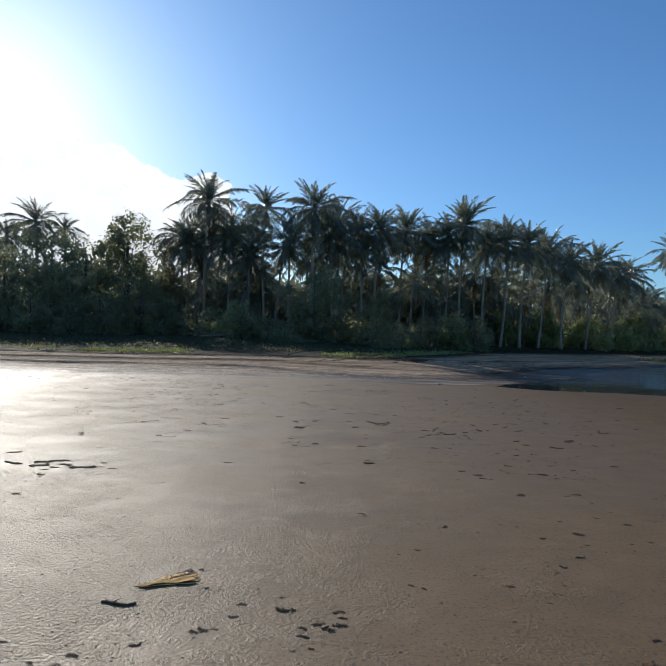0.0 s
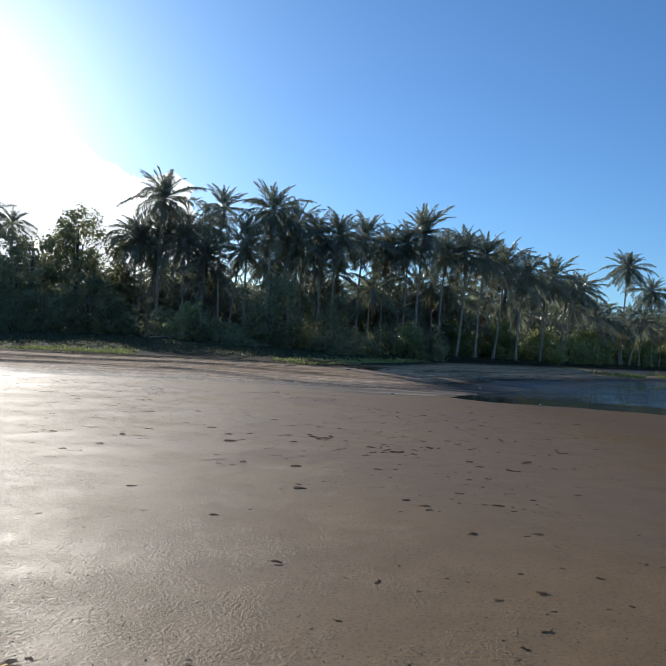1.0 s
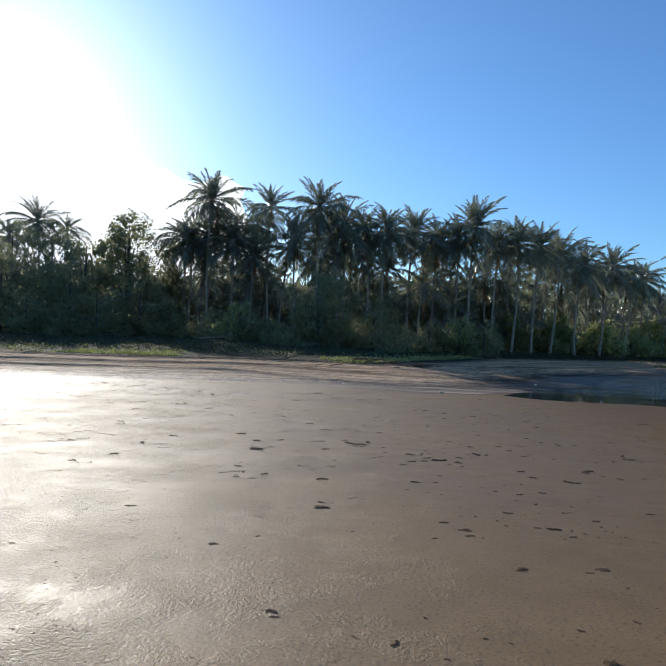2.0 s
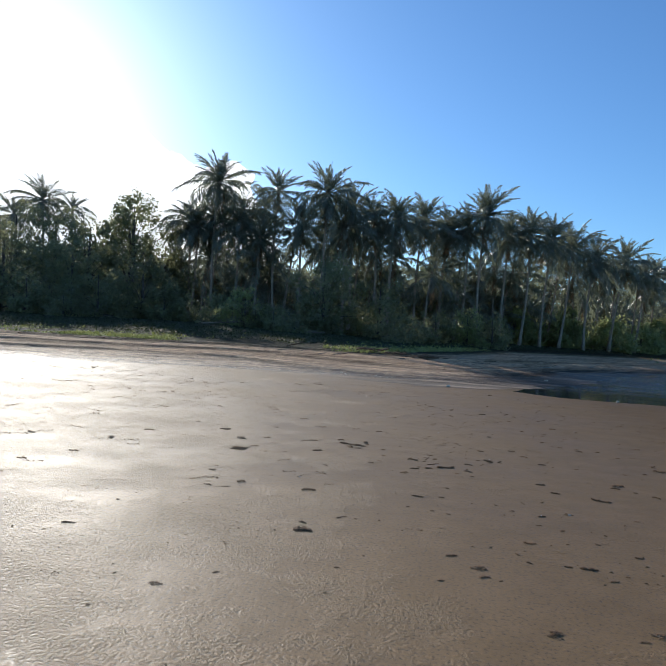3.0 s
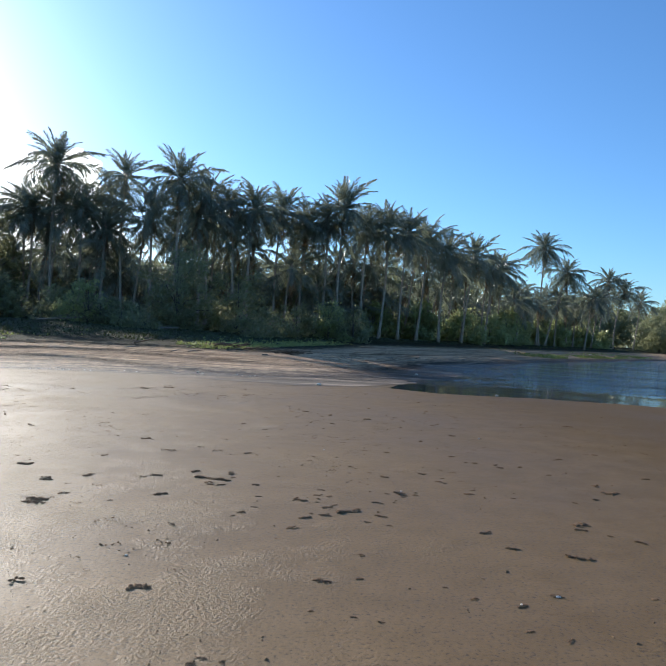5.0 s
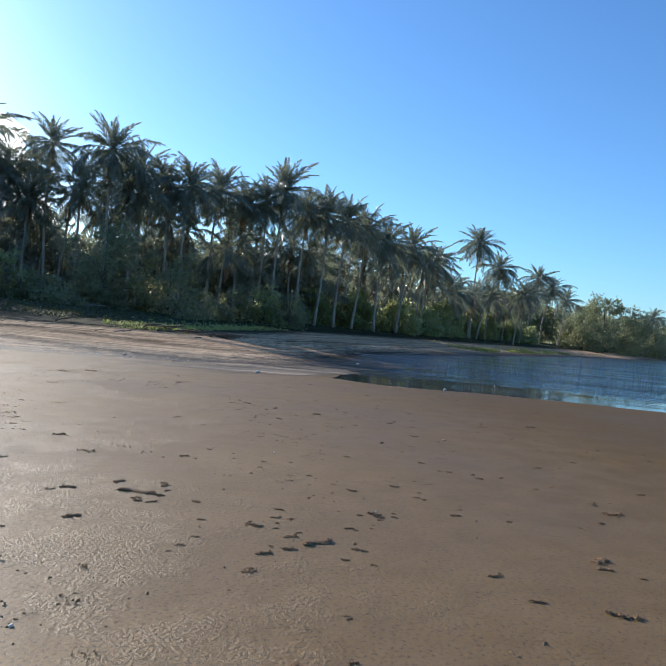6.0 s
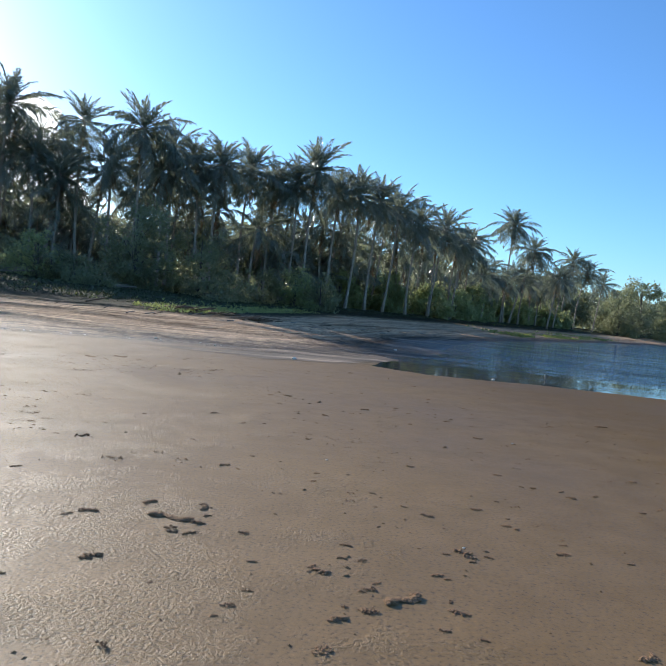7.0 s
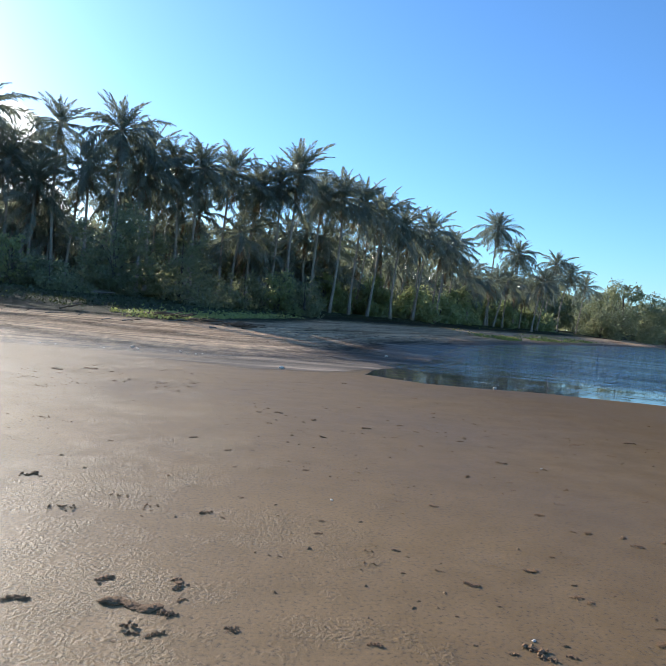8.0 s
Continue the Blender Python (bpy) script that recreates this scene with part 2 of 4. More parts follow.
    where = ramp(n, l, maths(n, l, "ADD", zone.outputs[0], span(n, l, part_x.outputs["X"], -3, 4, 0.08, -0.26)), [(0.38, (0.03, 0.03, 0.03)), (0.52, (0.6, 0.6, 0.6)), (0.68, (1.25, 1.25, 1.25))])
    squiggle = add(n, "ShaderNodeMapRange", From_Min=0.36, From_Max=0.64, To_Min=0.2, To_Max=0.8)
    squiggle.interpolation_type = "SMOOTHSTEP"
    l.new(worm.outputs[0], squiggle.inputs["Value"])
    relief = maths(n, l, "MULTIPLY", squiggle.outputs[0], where)
    relief = maths(n, l, "ADD", relief, maths(n, l, "MULTIPLY", fine.outputs[0], span(n, l, where, 0, 1, 0.07, 0.25)))
    relief = maths(n, l, "ADD", relief, maths(n, l, "MULTIPLY", grain.outputs[0], 0.05))
    relief = maths(n, l, "ADD", relief, maths(n, l, "MULTIPLY", maths(n, l, "MULTIPLY", maths(n, l, "ADD", crumbly.outputs[0], layers.outputs[0]), on_bank), 4.0))
    relief = maths(n, l, "ADD", relief, maths(n, l, "MULTIPLY", mid.outputs[0], 0.8))
    relief = maths(n, l, "ADD", relief, maths(n, l, "MULTIPLY", maths(n, l, "MULTIPLY", ripple.outputs[0], is_mud), 5.0))
    bump = add(n, "ShaderNodeBump", Strength=1.0, Distance=0.015)
    l.new(relief, bump.inputs["Height"])
    l.new(bump.outputs[0], bsdf.inputs["Normal"])
    return m


def water_material():
    m, n, l, bsdf = material("water")
    pos = n.new("ShaderNodeNewGeometry").outputs["Position"]
    bsdf.inputs["Base Color"].default_value = (0.010, 0.016, 0.028, 1)
    bsdf.inputs["Roughness"].default_value = 0.04
    bsdf.inputs["IOR"].default_value = 1.33
    bsdf.inputs["Specular IOR Level"].default_value = 0.25
    inland = n.new("ShaderNodeAttribute")
    inland.attribute_name = "inland"
    # crests run across the channel's mouth
    stretch = n.new("ShaderNodeMapping")
    stretch.vector_type = "TEXTURE"
    stretch.inputs["Rotation"].default_value = (0, 0, radians(-34))
    stretch.inputs["Scale"].default_value = (2.6, 0.6, 1)
    l.new(pos, stretch.inputs["Vector"])
    a = add(n, "ShaderNodeTexNoise", Scale=1.1, Detail=3.0)
    b = add(n, "ShaderNodeTexNoise", Scale=5.0, Detail=2.0)
    for t in (a, b):
        l.new(stretch.outputs[0], t.inputs["Vector"])
    h = maths(n, l, "ADD", a.outputs[0], maths(n, l, "MULTIPLY", b.outputs[0], 0.3))
    out = span(n, l, inland.outputs["Fac"], 3.0, 7.0, 0.07, 1.0)
    bump = add(n, "ShaderNodeBump", Distance=0.20)
    calm = add(n, "ShaderNodeTexNoise", Scale=0.22, Detail=4.0)
    l.new(stretch.outputs[0], calm.inputs["Vector"])
    out = maths(n, l, "MULTIPLY", out, span(n, l, calm.outputs[0], 0.40, 0.58, 0.22, 1.0))
    l.new(out, bump.inputs["Strength"])
    l.new(h, bump.inputs["Height"])
    l.new(bump.outputs[0], bsdf.inputs["Normal"])
    return m


def leaf_material(name, dark, light, through_light, rough=0.42, scatter=0.35, gloss=0.5):
    """Foliage: waxy face, light through the blade, colour that differs from plant to plant and leaf to leaf."""
    m, n, l, bsdf = material(name)
    rnd = n.new("ShaderNodeObjectInfo").outputs["Random"]
    geo = n.new("ShaderNodeNewGeometry")
    isle = geo.outputs["Random Per Island"]
    mixed = maths(n, l, "ADD", maths(n, l, "MULTIPLY", rnd, 0.55), maths(n, l, "MULTIPLY", isle, 0.45))
    patch = add(n, "ShaderNodeTexNoise", Scale=0.9, Detail=3.0)
    l.new(geo.outputs["Position"], patch.inputs["Vector"])
    mixed = maths(n, l, "ADD", mixed, span(n, l, patch.outputs[0], 0.3, 0.7, -0.25, 0.25))
    c = ramp(n, l, mixed, [(0.1, dark), (0.9, light)])
    l.new(c, bsdf.inputs["Base Color"])
    bsdf.inputs["Roughness"].default_value = rough
    bsdf.inputs["Specular IOR Level"].default_value = gloss
    tr = n.new("ShaderNodeBsdfTranslucent")
    tc = blend(n, l, 0.75, c, through_light)
    l.new(tc, tr.inputs["Color"])
    mix = n.new("ShaderNodeMixShader")
    mix.inputs[0].default_value = scatter
    l.new(bsdf.outputs[0], mix.inputs[1])
    l.new(tr.outputs[0], mix.inputs[2])
    l.new(mix.outputs[0], n["Material Output"].inputs["Surface"])
    return m


def bark_material(name, a, b, ring):
    m, n, l, bsdf = material(name)
    pos = n.new("ShaderNodeTexCoord").outputs["Object"]
    wave = add(n, "ShaderNodeTexWave", Scale=ring, Distortion=1.5, Detail=2.0)
    wave.bands_direction = "Z"
    noise_t = add(n, "ShaderNodeTexNoise", Scale=3.0, Detail=6.0)
    l.new(pos, wave.inputs["Vector"])
    l.new(pos, noise_t.inputs["Vector"])
    c = ramp(n, l, noise_t.outputs[0], [(0.3, a), (0.7, b)])
    c = blend(n, l, 0.35, c, wave.outputs["Color"], "MULTIPLY")
    l.new(c, bsdf.inputs["Base Color"])
    bsdf.inputs["Roughness"].default_value = 0.85
    bump = add(n, "ShaderNodeBump", Strength=0.5, Distance=0.03)
    l.new(maths(n, l, "ADD", wave.outputs["Fac"], noise_t.outputs[0]), bump.inputs["Height"])
    l.new(bump.outputs[0], bsdf.inputs["Normal"])
    return m


def rough_material(name, a, b, scale=20.0, rough=0.8, relief=0.01, gloss=0.2):
    m, n, l, bsdf = material(name)
    pos = n.new("ShaderNodeNewGeometry").outputs["Position"]
    t = add(n, "ShaderNodeTexNoise", Scale=scale, Detail=5.0, Roughness=0.65)
    l.new(pos, t.inputs["Vector"])
    rnd = n.new("ShaderNodeObjectInfo").outputs["Random"]
    f = maths(n, l, "ADD", t.outputs[0], span(n, l, rnd, 0, 1, -0.12, 0.12))
    l.new(ramp(n, l, f, [(0.3, a), (0.7, b)]), bsdf.inputs["Base Color"])
    bsdf.inputs["Roughness"].default_value = rough
    bsdf.inputs["Specular IOR Level"].default_value = gloss
    bump = add(n, "ShaderNodeBump", Strength=0.8, Distance=relief)
    l.new(t.outputs[0], bump.inputs["Height"])
    l.new(bump.outputs[0], bsdf.inputs["Normal"])
    return m


def cloud_material():
    m, n, l, bsdf = material("cloud")
    bsdf.inputs["Base Color"].default_value = (0.9, 0.9, 0.9, 1)
    bsdf.inputs["Roughness"].default_value = 1.0
    # own glow stands in for sunlight scattered through the cloud
    bsdf.inputs["Emission Color"].default_value = (1.0, 0.98, 0.95, 1)
    bsdf.inputs["Emission Strength"].default_value = 1.15
    return m


SAND = sand_material()
WATER = water_material()
FROND = leaf_material("palm_leaf", (0.080, 0.095, 0.070), (0.220, 0.235, 0.185), (0.34, 0.36, 0.23), 0.33, 0.40, 0.75)
DEAD = leaf_material("dead_palm_leaf", (0.13, 0.09, 0.055), (0.30, 0.22, 0.14), (0.28, 0.19, 0.10), 0.7, 0.3)
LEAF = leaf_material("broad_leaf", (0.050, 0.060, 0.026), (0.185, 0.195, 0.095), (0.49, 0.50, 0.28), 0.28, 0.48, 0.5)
# paler broad leaf with sunlight painted into its colour
LEAF_SUNLIT = leaf_material("sunlit_leaf", (0.10, 0.125, 0.050), (0.34, 0.36, 0.17), (0.56, 0.58, 0.26), 0.28, 0.54, 0.5)
CREEPER = leaf_material("creeper_leaf", (0.08, 0.10, 0.030), (0.34, 0.36, 0.13), (0.38, 0.40, 0.12), 0.6, 0.35, 0.2)
# yellower leaf for the bank grass, its sunlit look put into the colour
CREEPER_LIT = leaf_material("sunlit_grass_leaf", (0.10, 0.13, 0.03), (0.22, 0.24, 0.06), (0.34, 0.38, 0.08), 0.5, 0.45)
# darker green than the creepers: tree shade is painted into these leaves
COVER_SHADED = leaf_material("shaded_cover_leaf", (0.030, 0.040, 0.018), (0.070, 0.085, 0.038), (0.10, 0.12, 0.03), 0.7, 0.2)
PALM_BARK = bark_material("palm_bark", (0.28, 0.22, 0.165), (0.50, 0.41, 0.31), 5.0)
BARK = bark_material("bark", (0.09, 0.075, 0.06), (0.20, 0.17, 0.14), 0.6)
CLUMP = rough_material("clumped_sand", (0.200, 0.117, 0.063), (0.350, 0.212, 0.120), 110.0, 0.9, 0.006, 0.1)
PELLET = rough_material("pellet_sand", (0.10, 0.06, 0.030), (0.30, 0.19, 0.10), 60.0, 0.9, 0.004)
DRIFT = rough_material("driftwood", (0.075, 0.045, 0.026), (0.20, 0.13, 0.08), 30.0, 0.8, 0.01)
PALE_WOOD = rough_material("pale_wood", (0.15, 0.125, 0.10), (0.32, 0.27, 0.22), 12.0, 0.8, 0.01)
SHELL = rough_material("white_shell", (0.42, 0.36, 0.28), (0.72, 0.64, 0.54), 40.0, 0.8, 0.004)
HUSK = rough_material("palm_sheath", (0.86, 0.42, 0.11), (0.98, 0.62, 0.25), 34.0, 0.8, 0.003, 0.1)
CLOUD = cloud_material()


# ---- building helpers ----
def mesh_from(name, verts, faces, mat, smooth=False):
    me = bpy.data.meshes.new(name)
    me.from_pydata(verts, [], faces)
    me.materials.append(mat)
    if smooth:
        me.polygons.foreach_set("use_smooth", [True] * len(me.polygons))
    me.update()
    return me


def part(name, me, parent, m=None, label=""):
    ob = new(name, me)
    ob.parent = parent
    if m is not None:
        ob.matrix_basis = m
    return tagged(ob, label) if label else ob


def thing(name, place, label, category, group="", kind=""):
    ob = new(name)
    ob.empty_display_size = 0.2
    ob.location = place
    return tagged(ob, label, category, group, kind)


def tube(points, radii, sides=8):
    """Verts and faces of a closed tube along points."""
    verts, faces = [], []
    pts = [Vector(p) for p in points]
    for k, p in enumerate(pts):
        way = (pts[min(k + 1, len(pts) - 1)] - pts[max(k - 1, 0)]).normalized()
        side = way.cross(Vector((0.31, 0.95, 0.05))).normalized()
        up = side.cross(way)
        for s in range(sides):
            a = 2 * math.pi * s / sides
            verts.append(tuple(p + (side * math.cos(a) + up * math.sin(a)) * radii[k]))
    for k in range(len(pts) - 1):
        for s in range(sides):
            t = (s + 1) % sides
            faces.append((k * sides + s, k * sides + t, (k + 1) * sides + t, (k + 1) * sides + s))
    faces.append(tuple(range(sides - 1, -1, -1)))
    last = (len(pts) - 1) * sides
    faces.append(tuple(range(last, last + sides)))
    return verts, faces


def joined(pieces):
    verts, faces = [], []
    for v, f in pieces:
        base = len(verts)
        verts += v
        faces += [tuple(i + base for i in face) for face in f]
    return verts, faces


# ---- ground ----
def lines(*runs):
    """Grid lines from runs of (start, end, step)."""
    out = []
    for a, b, step in runs:
        out += list(np.arange(a, b - 1e-6, step))
    return np.array(out + [runs[-1][1]])


gx = lines((-2000, -200, 300), (-200, -80, 20), (-80, -24, 2), (-24, -7, 0.4), (-7, -3.4, 0.16), (-3.4, 5.4, 0.08), (5.4, 14, 0.2), (14, 40, 0.6), (40, 110, 2), (110, 200, 15), (200, 2000, 300))
gy = lines((-2000, -200, 300), (-200, -20, 30), (-20, 1, 1.5), (1, 15, 0.08), (15, 21, 0.15), (21, 38, 0.1), (38, 60, 0.3), (60, 110, 1), (110, 200, 6), (200, 2000, 200))
GX, GY = np.meshgrid(gx, gy)
GZ = height(GX, GY)
nx, ny = len(gx), len(gy)
corner = (np.arange(ny - 1)[:, None] * nx + np.arange(nx - 1)[None, :]).ravel()
quads = np.stack([corner, corner + 1, corner + 1 + nx, corner + nx], 1)
ground_me = mesh_from("ground", np.stack([GX.ravel(), GY.ravel(), GZ.ravel()], 1).tolist(), quads.tolist(), SAND, True)
mask = ground_me.attributes.new("inland", "FLOAT", "POINT")
inland = away(GX, GY, TOE)
mask.data.foreach_set("value", inland.ravel().astype(np.float32))
mask = ground_me.attributes.new("dryness", "FLOAT", "POINT")
mask.data.foreach_set("value", np.clip((inland - np.interp(GX, [-4, 3, 6, 10, 16], [-0.8, 0.4, 2.2, 2.2, 0.6])) / 4.0, 0, 1).ravel().astype(np.float32))
mask = ground_me.attributes.new("scarp_foot", "FLOAT", "POINT")
scarp_foot = np.zeros_like(GX)
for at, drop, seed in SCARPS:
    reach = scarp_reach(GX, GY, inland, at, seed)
    scarp_foot = np.maximum(scarp_foot, np.exp(-((reach + 0.15) / np.where(reach < -0.15, 0.55, 0.22)) ** 2) * np.clip(value_noise(GX * 0.25, np.zeros_like(GX), seed + 6) * 2.4, 0.3, 1))
mask.data.foreach_set("value", scarp_foot.ravel().astype(np.float32))
mask = ground_me.attributes.new("mud", "FLOAT", "POINT")
mud = np.clip(away(GX, GY, FLAT_EDGE) / 1.0 + 0.9, 0, 1) * np.clip((np.interp(GX, [0, 6, 9, 14, 20], [0.8, 2.6, 3.6, 2.0, 0.8]) - inland) / 1.6, 0, 1) * np.clip((GX + 3.5) / 5, 0, 1)
mask.data.foreach_set("value", mud.ravel().astype(np.float32))
tagged(new("ground", ground_me), "wet brown tidal sand flat rising to a terraced sandy bank", "beach", kind="structure")

wx = lines((1.8, 30, 0.6), (30, 120, 5), (120, 1600, 120))
wy = lines((-1200, -60, 120), (-60, 18, 4), (18, 60, 0.6), (60, 140, 4), (140, 1400, 120))
WX, WY = np.meshgrid(wx, wy)
wnx, wny = len(wx), len(wy)
corner = (np.arange(wny - 1)[:, None] * wnx + np.arange(wnx - 1)[None, :]).ravel()
quads = np.stack([corner, corner + 1, corner + 1 + wnx, corner + wnx], 1)
water_me = mesh_from("water", np.stack([WX.ravel(), WY.ravel(), np.full(WX.size, WATER_Z)], 1).tolist(), quads.tolist(), WATER, True)
mask = water_me.attributes.new("inland", "FLOAT", "POINT")
mask.data.foreach_set("value", away(WX, WY, NEAR_EDGE).ravel().astype(np.float32))
tagged(new("water", water_me), "shallow calm tidal channel reflecting sky and palms", "water", kind="structure")


# ---- cloud ----
def ball(detail):
    """Verts and faces of a unit ball."""
    bm = bmesh.new()
    bmesh.ops.create_icosphere(bm, subdivisions=detail, radius=1.0)
    v = np.array([p.co[:] for p in bm.verts])
    f = np.array([[p.index for p in face.verts] for face in bm.faces])
    bm.free()
    return v, f


def cloud_bank():
    """A low cumulus bank far beyond the trees."""
    rnd = random.Random(3)
    far = 2600
    fine_ball, plain_ball = ball(3), ball(2)
    verts, faces, base = [], [], 0
    for k in range(575):
        u = (k % 115) / 114
        az = radians(-14.4 - 43 * u) + rnd.uniform(-0.010, 0.010)
        top = 12.6 + 1.2 * math.exp(-((u - 0.045) / 0.035) ** 2) + 2.2 * math.exp(-((u - 0.24) / 0.08) ** 2) + 1.2 * (value_noise(np.array(u * 18), np.array(0.5), 3) - 0.5) + 1.5 * u
        if u < 0.015:
            top -= 1.2
        el = radians(float(top) * (1 if k < 115 else rnd.uniform(0.1, 0.88)))
        size = rnd.uniform(26, 60) if k < 115 else rnd.uniform(75, 125)
        v, f = fine_ball if k < 115 else plain_ball
        verts.append(v * size + np.array((math.sin(az) * far, math.cos(az) * far, math.tan(el) * far - size)))
        faces.append(f + base)
        base += len(v)
    co, faces = np.concatenate(verts), np.concatenate(faces)
    push = [fractal(co[:, 0] * 0.02 + 7 * j, co[:, 2] * 0.02 + co[:, 1] * 0.01, 80 + 5 * j, 4) * 70 for j in range(3)]
    co = co + np.stack(push, 1)
    me = mesh_from("cloud_bank", co.tolist(), faces.tolist(), CLOUD, True)
    return tagged(new("backdrop_cloud", me), "bright white cumulus cloud bank low over the trees", "cloud", kind="structure")


cloud_bank()


# ---- palms ----
def frond_mesh(name, length, arch, fall, leaf, mat, seed, pairs=34, spread=0.85):
    """A feather leaf along +x: arch bends the midrib down towards its tip, fall hangs the leaflets."""
    rnd = random.Random(seed)
    rib, turn = [], []
    p, a, steps = Vector((0, 0, 0)), 0.0, 12
    for k in range(steps + 1):
        rib.append(p.copy())
        turn.append(a)
        p = p + Vector((math.cos(a), 0, math.sin(a))) * (length / steps)
        a -= arch / steps * (0.3 + 1.5 * k / steps)
    verts, faces = tube([tuple(q) for q in rib], [0.055 - 0.047 * k / steps for k in range(steps + 1)], 4)
    for k in range(pairs):
        s = 0.15 + 0.85 * (k + 0.5) / pairs
        i = min(int(s * steps), steps - 1)
        u = s * steps - i
        at = rib[i].lerp(rib[i + 1], u)
        a = turn[i]
        ahead = Vector((math.cos(a), 0, math.sin(a)))
        upward = Vector((-math.sin(a), 0, math.cos(a)))
        size = leaf * min(1.0, 0.55 + 1.6 * (s - 0.15)) * (1 - 0.72 * max(0, (s - 0.5) / 0.5) ** 1.4)
        for side in (-1, 1):
            if rnd.random() < 0.09:
                continue
            ln = size * rnd.uniform(0.9, 1.25)
            out = (Vector((0, side, 0)) * spread * rnd.uniform(0.8, 1.2) + ahead * (0.35 + 0.65 * s + rnd.uniform(-0.12, 0.12)) + upward * (0.32 - 0.55 * fall + rnd.uniform(-0.22, 0.22))).normalized()
            half = at + out * ln * 0.5
            tip = half + (out * 0.8 + Vector((0, 0, -fall * rnd.uniform(0.7, 1.6)))).normalized() * ln * 0.55
            w = ahead * 0.054 + upward * rnd.uniform(-0.04, 0.04)
            b = len(verts)
            verts += [tuple(at - w * 0.6), tuple(at + w * 0.6), tuple(half + w), tuple(half - w), tuple(tip)]
            faces += [(b, b + 1, b + 2, b + 3), (b + 3, b + 2, b + 4)]
    return mesh_from(name, verts, faces, mat)


SPEARS = [frond_mesh("frond", 4.0, 0.35, 0.25, 0.8, FROND, 1, 40, 0.42), frond_mesh("frond", 4.4, 0.65, 0.35, 0.85, FROND, 2, 40, 0.48), frond_mesh("frond", 4.3, 1.0, 0.5, 0.9, FROND, 10, 38, 0.55)]
ARCHED = [frond_mesh("frond", 5.0, 1.3, 0.8, 1.0, FROND, 3, 38, 0.65), frond_mesh("frond", 4.7, 1.7, 1.0, 1.0, FROND, 4, 38, 0.65), frond_mesh("frond", 5.1, 1.0, 0.7, 1.0, FROND, 5, 38, 0.65)]
CURTAIN = [frond_mesh("frond", 5.2, 0.5, 1.1, 1.1, FROND, 8), frond_mesh("frond", 4.8, 0.8, 1.2, 1.1, FROND, 9)]
HANGING = [frond_mesh("dead_frond", 3.8, 0.8, 1.0, 0.65, DEAD, 6, 22), frond_mesh("dead_frond", 3.3, 1.1, 1.0, 0.6, DEAD, 7, 20)]


def crown_core_mesh():
    verts, faces = tube([(0, 0, -0.6), (0, 0, -0.2), (0, 0, 0.25), (0, 0, 0.7)], [0.13, 0.24, 0.2, 0.06], 8)
    return mesh_from("crown_core", verts, faces, PALM_BARK)


CORE = crown_core_mesh()


def palm(x, y, top_z, size=1.0, lean=(0, 0), fronds=28, dead=6, upright=0.5, wind=0.0, spear=0.0, seed=0, label="", group="palms along the shore", name="coconut_palm"):
    """A coconut palm whose crown sits at (x, y, top_z); lean: how far the foot lies off to the side."""
    rnd = random.Random(seed * 31 + 7)
    fx, fy = x + lean[0], y + lean[1]
    fz = ground_z(fx, fy) - 0.15
    tree = thing(name, (fx, fy, fz), label or "tall coconut palm with slim grey trunk in the shore grove", "palm tree", group)
    head = Vector((x - fx, y - fy, top_z - fz))
    mid = Vector((head.x * 0.25 + rnd.uniform(-0.7, 0.7), head.y * 0.3, head.z * 0.5))
    pts, radii = [], []
    for k in range(11):
        u = k / 10
        q = mid * (2 * u * (1 - u)) + head * (u * u)
        pts.append(tuple(q))
        radii.append((0.15 - 0.045 * u + 0.12 * math.exp(-u * 14)) * (0.7 + 0.3 * size))
    v, f = tube(pts, radii, 8)
    part("trunk", mesh_from("trunk", v, f, PALM_BARK, True), tree)
    part("crown_core", CORE, tree, Matrix.Translation(head) @ Matrix.Scale(size, 4))
    fronds = round(fronds * (1.45 if fronds > 24 else 1.2))
    for k in range(fronds):
        u = (k + 0.5) / fronds
        el = radians(84 - 136 * u ** (0.72 + upright * 0.72)) + rnd.uniform(-0.16, 0.16)
        az = k * 2.39996 + rnd.uniform(-0.25, 0.25)
        az += wind * 0.6 * math.sin(-az)
        me = rnd.choice(SPEARS if u < 0.30 + 0.25 * upright else ARCHED if u < 0.74 else CURTAIN)
        s = size * rnd.uniform(0.66, 1.12) * (0.70 if u < 0.08 else 0.82 if u < 0.3 else 1.04)
        m = Matrix.Translation(head + Vector((0, 0, 0.25 * (1 - u)))) @ Matrix.Rotation(az, 4, "Z") @ Matrix.Rotation(-el, 4, "Y") @ Matrix.Rotation(rnd.uniform(-0.6, 0.6), 4, "X") @ Matrix.Scale(s, 4)
        part("frond", me, tree, m)
    for k in range(round(dead * 0.7)):
        az = rnd.uniform(0, 6.28)
        m = Matrix.Translation(head + Vector((0, 0, -0.15))) @ Matrix.Rotation(az, 4, "Z") @ Matrix.Rotation(radians(rnd.uniform(48, 84)), 4, "Y") @ Matrix.Scale(size * rnd.uniform(0.75, 1.0), 4)
        part("dead_frond", rnd.choice(HANGING), tree, m, "dry brown hanging frond")
    if spear:
        m = Matrix.Translation(head) @ Matrix.Rotation(radians(-88), 4, "Y") @ Matrix.Diagonal((spear, 0.25, 0.25, 1))
        part("spear_leaf", SPEARS[0], tree, m, "unopened upright spear leaf")
    return tree


